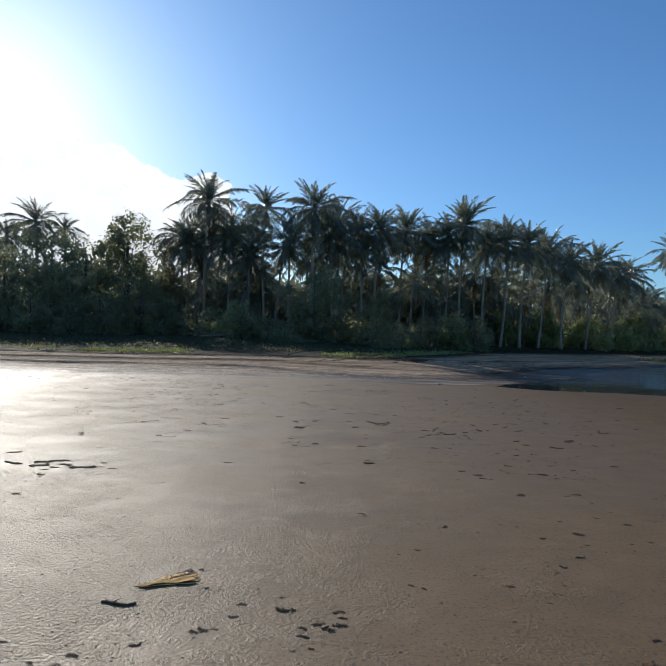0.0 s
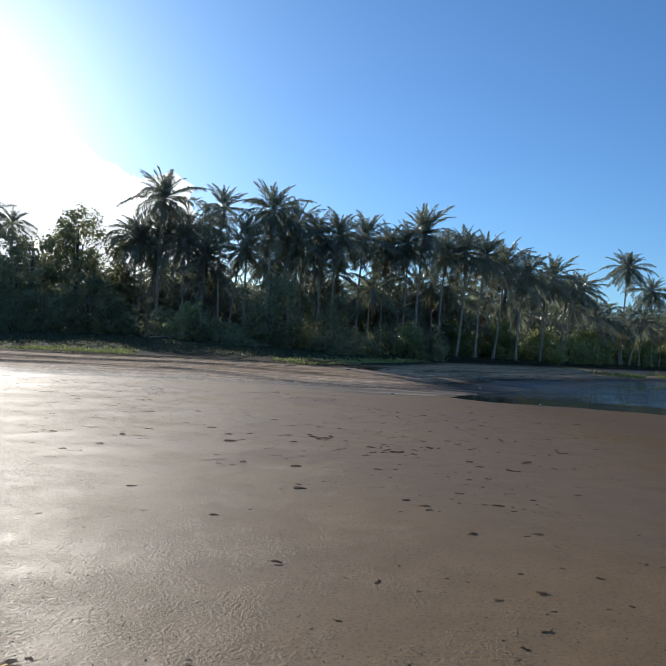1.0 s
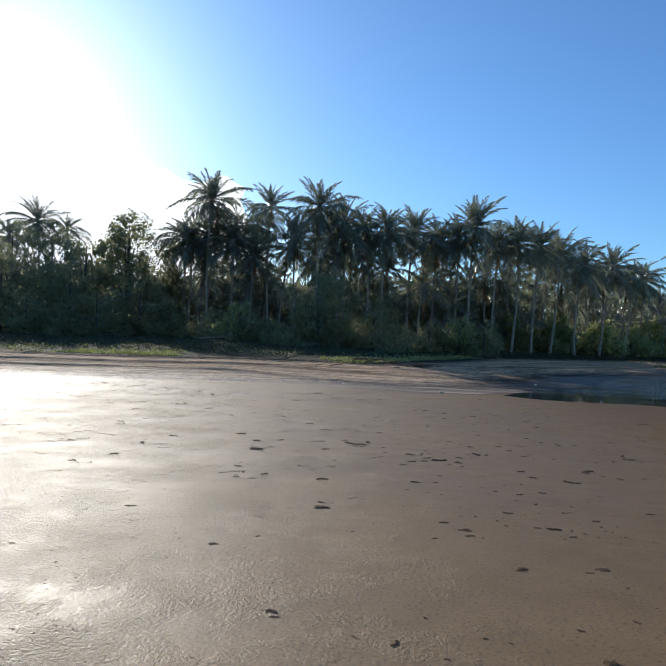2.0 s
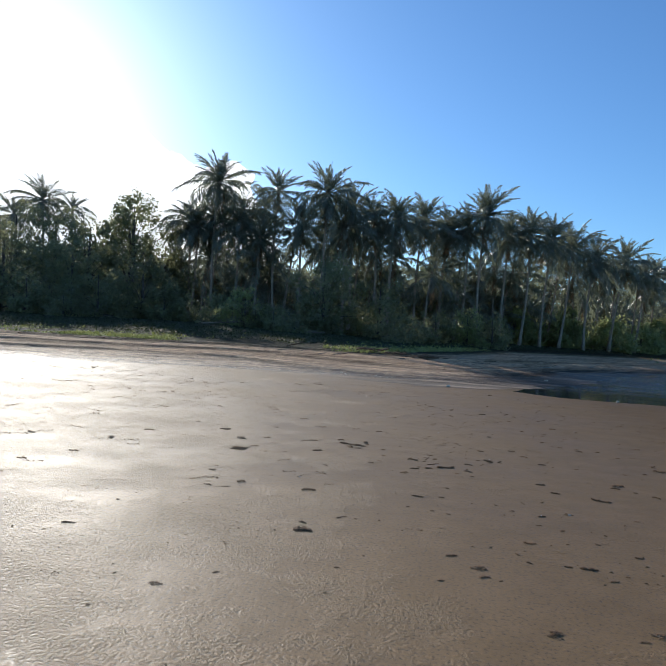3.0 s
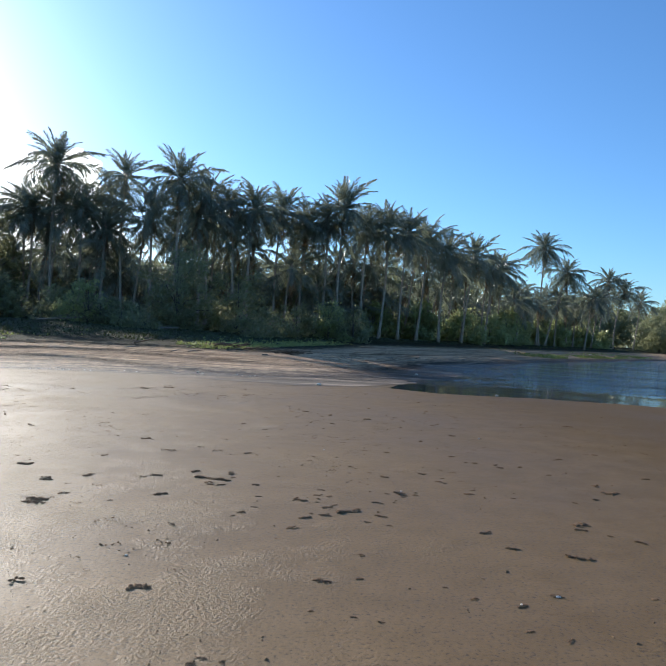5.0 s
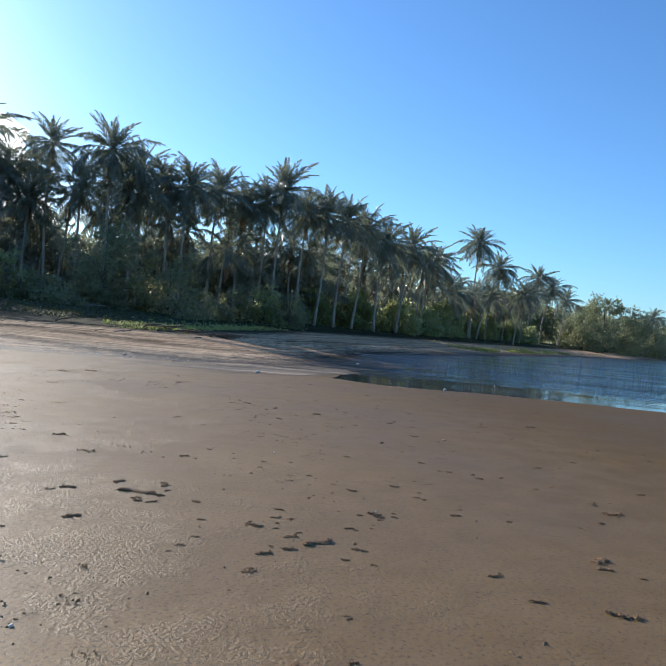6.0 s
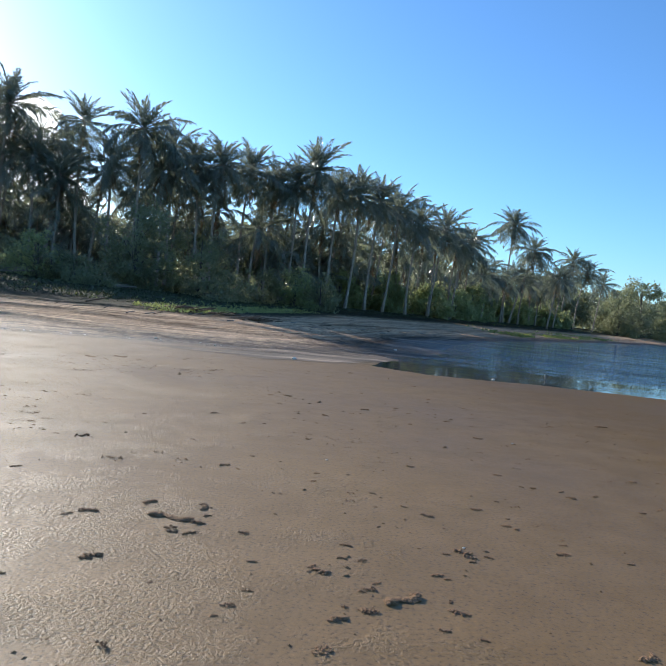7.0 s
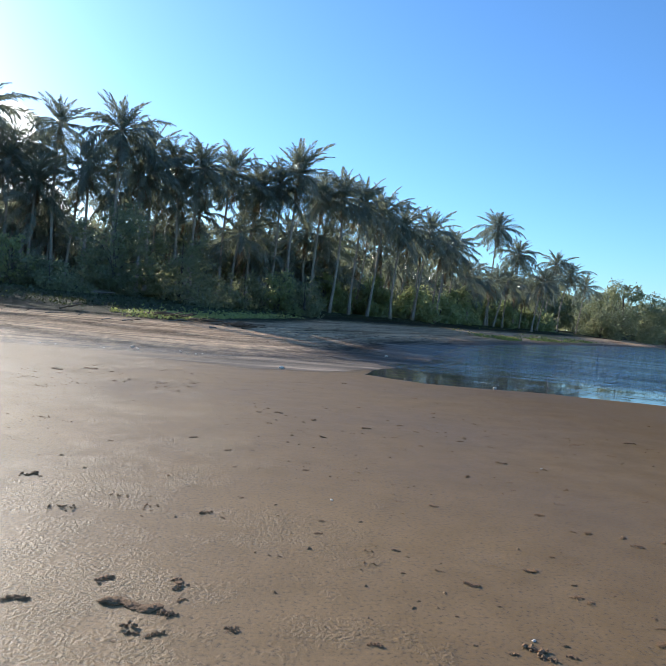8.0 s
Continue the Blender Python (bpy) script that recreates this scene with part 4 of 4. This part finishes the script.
# ---- shells and white scraps ----
def shell(x, y, size, seed):
    rnd = random.Random(seed)
    bm = bmesh.new()
    bmesh.ops.create_icosphere(bm, subdivisions=2, radius=0.5)
    for v in bm.verts:
        v.co.z *= 0.55
        v.co *= 1 + 0.25 * noise.noise(v.co * 3 + Vector((seed, 0, 0)))
    me = bpy.data.meshes.new("white_shell")
    bm.to_mesh(me)
    bm.free()
    me.materials.append(SHELL)
    me.polygons.foreach_set("use_smooth", [True] * len(me.polygons))
    ob = new("shell", me)
    ob.matrix_basis = pose(x, y, max(ground_z(x, y), WATER_Z) + size * 0.12, 0, 0, rnd.uniform(0, 360)) @ Matrix.Diagonal((size, size * 0.7, size * 0.8, 1))
    tagged(ob, "small white shell lying on the sand", "shell", "shells on the sand")


for k, (x, y, s) in enumerate([(-1.5, 27.4, 0.15), (2.3, 24.6, 0.17), (2.52, 8.8, 0.030), (2.25, 8.68, 0.030), (-0.1, 9.42, 0.03), (7.28, 23.4, 0.12), (1.53, 13.6, 0.03), (6.8, 31.6, 0.16), (46, 95, 0.5), (4.04, 15.0, 0.035), (2.1, 11.4, 0.025)]):
    shell(x, y, s, k)


bits = random.Random(23)
for k in range(26):
    x = bits.uniform(-9, 0.5)
    shell(x, float(np.interp(x, [-14, -6, 0, 3.6], [24.5, 26.5, 26.6, 25.4])) + bits.uniform(0.1, 0.7), bits.uniform(0.03, 0.09), 50 + k)


# ---- palm sheath ----
def palm_sheath(x, y):
    """A torn, folded fan of palm sheath with a twisted dark tail of fibres."""
    rnd = random.Random(4)
    z = ground_z(x, y)
    sheath = thing("palm_sheath", (x, y, z), "torn orange-brown dry palm sheath lying on wet sand", "palm sheath")
    sheath.rotation_euler = (0, 0, radians(31))
    def ribbon(points, widths, thick):
        """Verts and faces of a flat closed strip along points."""
        verts, faces = [], []
        for k, p in enumerate(points):
            a, b = Vector(points[max(k - 1, 0)]), Vector(points[min(k + 1, len(points) - 1)])
            side = (b - a).cross(Vector((0, 0, 1))).normalized() * widths[k] * 0.5
            tilt = Vector((0, 0, 0.12 * widths[k] * math.sin(k * 1.1 + p[1] * 90)))
            for q in (Vector(p) + side + tilt, Vector(p) - side - tilt):
                verts += [tuple(q), (q.x, q.y, q.z - thick)]
        for k in range(len(points) - 1):
            a = k * 4
            faces += [(a, a + 4, a + 6, a + 2), (a + 1, a + 3, a + 7, a + 5), (a, a + 1, a + 5, a + 4), (a + 2, a + 6, a + 7, a + 3)]
        last = (len(points) - 1) * 4
        faces += [(0, 2, 3, 1), (last, last + 1, last + 3, last + 2)]
        return verts, faces

    for k in range(17):
        u = (k + 0.5) / 17 - 0.5
        begin, end = rnd.uniform(-0.20, -0.02), rnd.uniform(0.16, 0.225)
        steps = 14
        points, widths = [], []
        for i in range(steps):
            v = i / (steps - 1)
            px = begin + (end - begin) * v
            fan = 0.025 + 0.20 * max(0, (px + 0.06) / 0.28) ** 0.75
            py = u * fan + 0.010 * math.sin(px * 28 + k) + 0.02 * math.sin(px * 9) + 0.006 * noise.noise((k, v * 6, 1))
            turned = Matrix.Rotation(radians(31), 2) @ Vector((px, py))
            points.append((px, py, 0.007 + 0.0045 * (k % 3) + 0.004 * noise.noise((v * 7, k, 3)) + ground_z(x + turned.x, y + turned.y) - z))
            widths.append((0.009 + 0.026 * min(1, 1.8 * v)) * (1 - 0.5 * max(0, v - 0.9) / 0.1) * (1 + 0.3 * noise.noise((v * 12, k, 8))))
        dark = k % 5 == 1
        part("strip", mesh_from("strip", *ribbon(points, widths, 0.003), DRIFT if dark else HUSK), sheath, None, "dull brown strip of the torn sheath" if dark else "")


palm_sheath(-0.89, 3.19)


# ---- clumps of dark sand ----
PELLET_BALL = ball(1)


def clump_mesh(seed, bend, knots, balls=90, wide=0.21):
    """A low crumbling heap of sand pellets along a bent line one long, in knots with gaps between."""
    rnd = np.random.default_rng(seed)
    ball_v, ball_f = PELLET_BALL
    verts, faces = [], []
    for k in range(balls):
        u = rnd.uniform(-0.5, 0.5)
        lobe = 0.35 + 0.65 * abs(math.cos(u * math.pi * knots + seed)) + 0.2 * math.sin(u * 17 + seed * 3)
        half = wide * max(0.15, lobe) * (1 - (2 * u) ** 4) ** 0.5 + 0.01
        v = float(np.clip(rnd.normal(0, 0.5), -1.15, 1.15))
        r = rnd.uniform(0.030, 0.062) * (0.7 + 0.5 * lobe)
        top = 0.17 * lobe * max(0.0, 1 - v * v) * rnd.uniform(0.2, 1.0)
        shape = ball_v * r * rnd.uniform(0.75, 1.25, 3) + ball_v * rnd.uniform(-0.2, 0.2, (len(ball_v), 1)) * r
        verts.append(shape + np.array((u, bend * (0.25 - u * u) * 1.6 + 0.04 * math.sin(u * 9 + seed * 2) + v * half, top + r * 0.15)))
        faces.append(ball_f + k * len(ball_v))
    return mesh_from("sand_clump", np.concatenate(verts).tolist(), np.concatenate(faces).tolist(), CLUMP)


CLUMPS = [clump_mesh(1, 0.0, 2), clump_mesh(2, 0.3, 3), clump_mesh(3, -0.2, 3, 60), clump_mesh(4, 0.1, 4, 70), clump_mesh(5, 0.5, 5), clump_mesh(6, 0.0, 1, 60), clump_mesh(7, -0.1, 2, 50, 0.28), clump_mesh(8, 0.15, 5, 60), clump_mesh(9, 0.0, 1, 36, 0.34)]
LARGE_CLUMP = clump_mesh(11, 0.0, 1, 260, 0.17)
pick = random.Random(77)


def clump(x, y, length, turn=None):
    me = LARGE_CLUMP if length > 0.2 else pick.choice(CLUMPS)
    wide = pick.uniform(0.85, 1.5)
    turn = pick.gauss(0, 26) + pick.choice((0, 180)) if turn is None else turn
    ob = new("sand_clump", me)
    ob.matrix_basis = pose(x, y, ground_z(x, y), 0, 0, turn) @ Matrix.Diagonal((length, length * wide, min(0.09, 0.012 + length * 0.5), 1))
    tagged(ob, "dark crumbly clump of wet sand on the tidal flat", "sand clump", "clumps of sand")


# worm casts and clumps where the tide left them
for row in [(-0.3, 11.82, 0.12), (0.07, 12.05, 0.11), (0.23, 11.76, 0.29), (0.4, 11.67, 0.1), (0.46, 11.81, 0.06), (0.43, 12.01, 0.15), (0.26, 11.48, 0.06), (0.36, 11.47, 0.09), (0.69, 11.52, 0.08), (1.32, 11.37, 0.07), (0.57, 13.19, 0.1), (0.68, 13.09, 0.04), (0.83, 13.59, 0.05), (1.37, 13.08, 0.06), (1.3, 12.82, 0.06), (1.75, 12.55, 0.06), (1.46, 14.52, 0.07), (0.81, 14.54, 0.05), (1.03, 14.53, 0.04), (0.77, 15.22, 0.08), (1.02, 15.26, 0.05), (1.89, 16.14, 0.1), (0.39, 15.14, 0.04), (0.24, 14.97, 0.03), (-0.78, 14.06, 0.14), (0.24, 13.95, 0.03), (0.15, 13.09, 0.03), (0.15, 13.23, 0.03), (0.2, 13.21, 0.02), (0.42, 15.77, 0.1)]:
    clump(*row)
for row in [(-0.38, 15.41, 0.06), (1.92, 12.22, 0.05), (2.05, 12.04, 0.09), (2.51, 12.24, 0.09), (2.68, 12.04, 0.04), (2.6, 11.87, 0.08), (2.64, 11.8, 0.06), (3.16, 13.36, 0.09), (3.33, 12.95, 0.07), (3.22, 12.97, 0.04), (3.56, 12.88, 0.08), (3.55, 12.7, 0.1), (4.04, 14.96, 0.07), (2.34, 13.53, 0.07), (1.94, 11.28, 0.05), (2.07, 11.33, 0.11), (2.08, 11.23, 0.08), (2.21, 11.25, 0.06), (2.9, 11.61, 0.04), (2.85, 11.51, 0.05), (2.74, 11.35, 0.07), (2.58, 16.85, 0.13), (2.9, 18.72, 0.08), (3.13, 17.22, 0.08), (3.23, 16.8, 0.07), (3.65, 16.31, 0.09), (4.32, 20.36, 0.1), (4.05, 18.51, 0.08), (3.68, 15.21, 0.11), (3.02, 14.53, 0.09)]:
    clump(*row)
for row in [(3.35, 22.12, 0.11), (1.53, 17.76, 0.13), (1.26, 17.74, 0.08), (1.97, 17.29, 0.11), (-0.98, 20.16, 0.1), (0.3, 20.49, 0.11), (5.31, 16.48, 0.09), (6.29, 16.79, 0.19), (1, 12.41, 0.03), (0.19, 11.42, 0.02), (1.81, 11.65, 0.02), (1.79, 11.36, 0.02), (2.09, 11.76, 0.02), (1.69, 12.18, 0.03), (-1.63, 21.8, 0.25), (-2.13, 21.3, 0.23), (-0.14, 11.07, 0.13), (-0.52, 10.81, 0.05), (0.21, 10.75, 0.04), (0.73, 11.06, 0.06), (0.69, 10.68, 0.06), (0.59, 10.52, 0.08), (0.53, 10.41, 0.04), (1.1, 10.97, 0.14), (1.26, 11.15, 0.06), (1.38, 11.13, 0.07), (1.39, 10.82, 0.06), (1.32, 10.73, 0.1), (1.49, 10.62, 0.22), (1.17, 10.53, 0.04)]:
    clump(*row)
for row in [(1.28, 10.49, 0.11), (1.11, 10.4, 0.11), (1.78, 10.95, 0.08), (1.82, 10.9, 0.04), (1.74, 10.62, 0.04), (1.75, 10.5, 0.11), (1.61, 10.31, 0.06), (2.07, 11.17, 0.05), (1.77, 10.22, 0.05), (0.99, 10.11, 0.11), (2.5, 10.09, 0.11), (2.58, 9.69, 0.1), (1.44, 9.52, 0.03), (3.84, 12.77, 0.07), (2.77, 11.35, 0.09), (3.16, 11.22, 0.05), (4.61, 13.42, 0.08), (4, 12.34, 0.07), (5.29, 13.81, 0.09), (3.71, 11.08, 0.05), (0.05, 9.66, 0.02), (-0.1, 9.49, 0.02), (0.87, 9.83, 0.02), (-0.93, 11.82, 0.07), (-0.42, 11.75, 0.08), (-1.04, 12.83, 0.09), (-1.4, 14.57, 0.09), (0.2, 7.79, 0.07), (0.31, 7.8, 0.03), (0.23, 7.6, 0.15)]:
    clump(*row)
for row in [(0.47, 8.01, 0.05), (0.51, 8.06, 0.05), (0.61, 8.03, 0.04), (1.14, 7.87, 0.05), (1.14, 9.02, 0.11), (1.37, 9.05, 0.05), (1.45, 9.48, 0.04), (0.08, 8.87, 0.13), (-0.71, 8.72, 0.07), (-0.93, 8.88, 0.04), (-1.04, 9.4, 0.08), (-1.05, 9.6, 0.04), (-0.11, 9.42, 0.03), (3.41, 10.34, 0.16), (3.33, 10.18, 0.1), (3, 9.51, 0.19), (3.5, 10.03, 0.05), (3.66, 9.87, 0.09), (3.98, 9.97, 0.07), (2.25, 8.66, 0.08), (2.16, 8.34, 0.05), (2.52, 8.81, 0.09), (2.33, 8.23, 0.06), (1.55, 7.9, 0.02), (1.87, 8.93, 0.03), (2, 8.76, 0.06), (1.04, 8.58, 0.04), (1.4, 8.44, 0.04), (1.26, 8.5, 0.04), (4.3, 11.52, 0.19)]:
    clump(*row)
for row in [(3.99, 11.22, 0.07), (4.3, 11.82, 0.12), (5.12, 12.27, 0.09), (3.11, 8.78, 0.05), (-1.1, 10.7, 0.19), (-1.27, 11.53, 0.12), (-0.96, 11.02, 0.1), (-0.96, 11.77, 0.08), (-1.8, 11.44, 0.08), (-1.7, 12.24, 0.15), (-2.29, 12.78, 0.09), (-3.44, 14.3, 0.18), (0.23, 7.58, 0.15), (-1.49, 7.21, 0.1), (-0.24, 7.09, 0.04), (-0.15, 6.53, 0.05), (-0.43, 6.25, 0.09), (1.52, 7.09, 0.12), (1.55, 6.92, 0.08), (1.36, 7.3, 0.09), (1.26, 6.79, 0.05), (1.65, 6.88, 0.03), (1.99, 7.78, 0.1), (2.29, 7.85, 0.03), (2.17, 7.3, 0.06), (2.31, 7.29, 0.12), (2.54, 7.93, 0.05), (1.85, 7.47, 0.04), (1.9, 7.3, 0.04), (-1.11, 8.94, 0.06)]:
    clump(*row)
for row in [(-1.92, 8.28, 0.05), (-0.87, 8.15, 0.03), (-1.44, 7.95, 0.04), (-1.77, 7.79, 0.02), (-2.84, 10.85, 0.1), (-2.65, 11.63, 0.15), (-3.88, 10.7, 0.14), (0.56, 6.38, 0.03), (-0.67, 5.88, 0.04), (-0.6, 7.44, 0.02), (0.58, 6.83, 0.04), (-0.73, 3.45, 0.05), (0, 3.54, 0.03), (-1.26, 4.33, 0.03), (-1.04, 4.37, 0.02), (0.25, 5.07, 0.07), (0.28, 5.01, 0.05), (0.71, 4.12, 0.04), (0.57, 3.99, 0.02), (0.96, 4.8, 0.08), (0.75, 4.83, 0.05), (1.13, 5.16, 0.03), (-0.02, 4.46, 0.02), (1.84, 6.15, 0.11), (2.31, 6.17, 0.06), (2.42, 6.27, 0.11), (1.44, 4.95, 0.04), (1.99, 5.15, 0.04), (2.35, 5.33, 0.05), (2.57, 5.16, 0.07)]:
    clump(*row)
for row in [(3.39, 8.09, 0.1), (1.89, 4.16, 0.07), (1.71, 3.92, 0.05), (1.64, 3.78, 0.03), (2.05, 4.77, 0.1), (1.72, 4.6, 0.06), (2.03, 4.47, 0.03), (2.4, 4.57, 0.03), (2.57, 4.65, 0.04), (3.07, 5.56, 0.05), (3.17, 5.53, 0.04), (-1.87, 5.95, 0.05), (1.22, 4.67, 0.03), (2.77, 7.68, 0.07), (2.42, 7.08, 0.06), (-1.7, 3.21, 0.03), (-0.61, 3.14, 0.04), (-0.52, 3.14, 0.02), (0.64, 3.38, 0.04), (0.72, 3.34, 0.05), (0.01, 3.49, 0.03), (-0.35, 2.76, 0.06), (-0.34, 2.93, 0.05), (-0.08, 2.89, 0.11), (0.06, 2.56, 0.07), (0.05, 2.66, 0.05), (0.12, 2.73, 0.08), (0.18, 2.66, 0.07), (0.22, 2.9, 0.07), (0.25, 2.83, 0.05)]:
    clump(*row)
for row in [(0.24, 2.73, 0.08), (-0.5, 2.54, 0.07), (-0.47, 2.58, 0.06), (-0.41, 2.59, 0.04), (-0.75, 2.36, 0.06), (-1, 2.2, 0.06), (-1.16, 2.11, 0.04), (-1.03, 2.1, 0.05), (-1.4, 2.3, 0.04), (-0.49, 2.48, 0.02), (-0.13, 3.07, 0.03), (0.03, 2.4, 0.03), (0.12, 2.44, 0.03), (1.91, 2.79, 0.05), (1.75, 2.5, 0.11), (1.2, 2.92, 0.03), (1.47, 3.23, 0.03), (1.56, 3.38, 0.03), (1.62, 3.55, 0.04), (-3.04, 5.2, 0.09), (1.27, 3.48, 0.07), (-1.62, 3.74, 0.02)]:
    clump(*row)

for row in [(-4.3, 7.3, 0.18), (-3.93, 6.63, 0.21), (-3.61, 6.77, 0.21), (-3.56, 6.56, 0.21), (-3.46, 6.89, 0.18), (-3.29, 6.65, 0.16), (-3.03, 6.55, 0.28), (-3.33, 6.48, 0.11), (-3.28, 6.07, 0.09), (-3.38, 6.34, 0.09), (-2.92, 6.87, 0.09), (-2.68, 6.55, 0.09), (-2.8, 6.2, 0.04), (-3.24, 5.7, 0.03), (-2.82, 10.77, 0.07), (-3.43, 7.88, 0.07), (-1.3, 11.63, 0.11), (-1.11, 10.8, 0.18), (-0.95, 11.74, 0.08)]:
    clump(*row)

CRUMBS = [clump_mesh(20 + k, 0.2 * (k - 2), k, 9, 0.3) for k in range(6)]
crumb_verts, crumb_faces = [], []


def crumb(x, y, length):
    """A clump too small to tell apart, joined into one mesh with the rest."""
    me = pick.choice(CRUMBS)
    m = pose(x, y, ground_z(x, y), 0, 0, pick.gauss(0, 28)) @ Matrix.Diagonal((length, length * pick.uniform(0.8, 1.3), 0.008 + length * 0.7, 1))
    base = len(crumb_verts)
    crumb_verts.extend(tuple(m @ v.co) for v in me.vertices)
    crumb_faces.extend(tuple(i + base for i in p.vertices) for p in me.polygons)


loose = random.Random(91)
for k in range(520):
    x, y = loose.uniform(-13, 0.5), loose.uniform(8.5, 23)
    if value_noise(np.array(x * 0.4), np.array(y * 0.5), 51) > 0.48:
        crumb(x, y, loose.uniform(0.05, 0.2))
for k in range(260):
    x, y = loose.uniform(-4, 11), loose.uniform(12, 22)
    if value_noise(np.array(x * 0.4), np.array(y * 0.5), 52) > 0.5:
        crumb(x, y, loose.uniform(0.04, 0.11))

for k in range(190):
    x, y = loose.uniform(-3.5, 6.5), 2.4 + 14 * loose.uniform(0, 1) ** 1.3
    if value_noise(np.array(x * 0.8), np.array(y * 0.6), 53) > 0.4:
        crumb(x, y, loose.uniform(0.018, 0.045) + 0.003 * y)
tagged(new("sand_crumbs", mesh_from("sand_crumbs", crumb_verts, crumb_faces, CLUMP, True)), "small dark crumbs of wet sand strewn over the flat", "sand", kind="stuff")

STICK_LABEL = "short dark stick lying on the wet sand"
for k, (x, y, s) in enumerate([(-1.04, 2.83, 0.20), (-3.05, 6.54, 0.13), (-3.85, 6.59, 0.13), (0.24, 7.57, 0.12)]):
    stick("beach_stick", x, y, s, 0.005 + s * 0.022, 0.05 + 0.25 * math.sin(k * 2.1), DRIFT, STICK_LABEL, "stick", 0, 400 + k, 1)


def pellets():
    """Crumbs of sand and shell too small to tell apart."""
    rnd = np.random.default_rng(71)
    n = 32000
    x, y = rnd.uniform(-7, 7, n), 1.6 + 20 * rnd.uniform(0, 1, n) ** 2.3
    thick = value_noise(x * 0.7, y * 0.5, 41) + 0.7 * value_noise(x * 2.6, y * 2.2, 42) + 0.4 * value_noise(x * 9, y * 7, 43) - 0.035 * x
    pile = np.exp(-(((x + 1.12) / 0.2) ** 2 + ((y - 3.28) / 0.12) ** 2))
    keep = thick + pile > rnd.uniform(0.95, 1.55, n)
    x, y = x[keep], y[keep]
    z = height(x, y)
    verts, faces = [], []
    for px, py, pz in zip(x, y, z):
        s = 0.0026 + (0.0050 + 0.0008 * py) * rnd.uniform(0, 1) ** 2.4
        b = len(verts)
        a = rnd.uniform(0, 3.14)
        ca, sa, long = math.cos(a), math.sin(a), rnd.uniform(1.0, 2.8)
        for k in range(5):
            t = k * 1.2566 + rnd.uniform(-0.3, 0.3)
            u, v = math.cos(t) * s * long, math.sin(t) * s
            verts.append((px + u * ca - v * sa, py + u * sa + v * ca, pz - 0.004))
        verts.append((px, py, pz + s * rnd.uniform(0.4, 0.8)))
        faces += [(b + k, b + (k + 1) % 5, b + 5) for k in range(5)]
    tagged(new("sand_pellets", mesh_from("sand_pellets", verts, faces, PELLET)), "tiny crumbs of sand scattered over the flat", "sand", kind="stuff")


pellets()
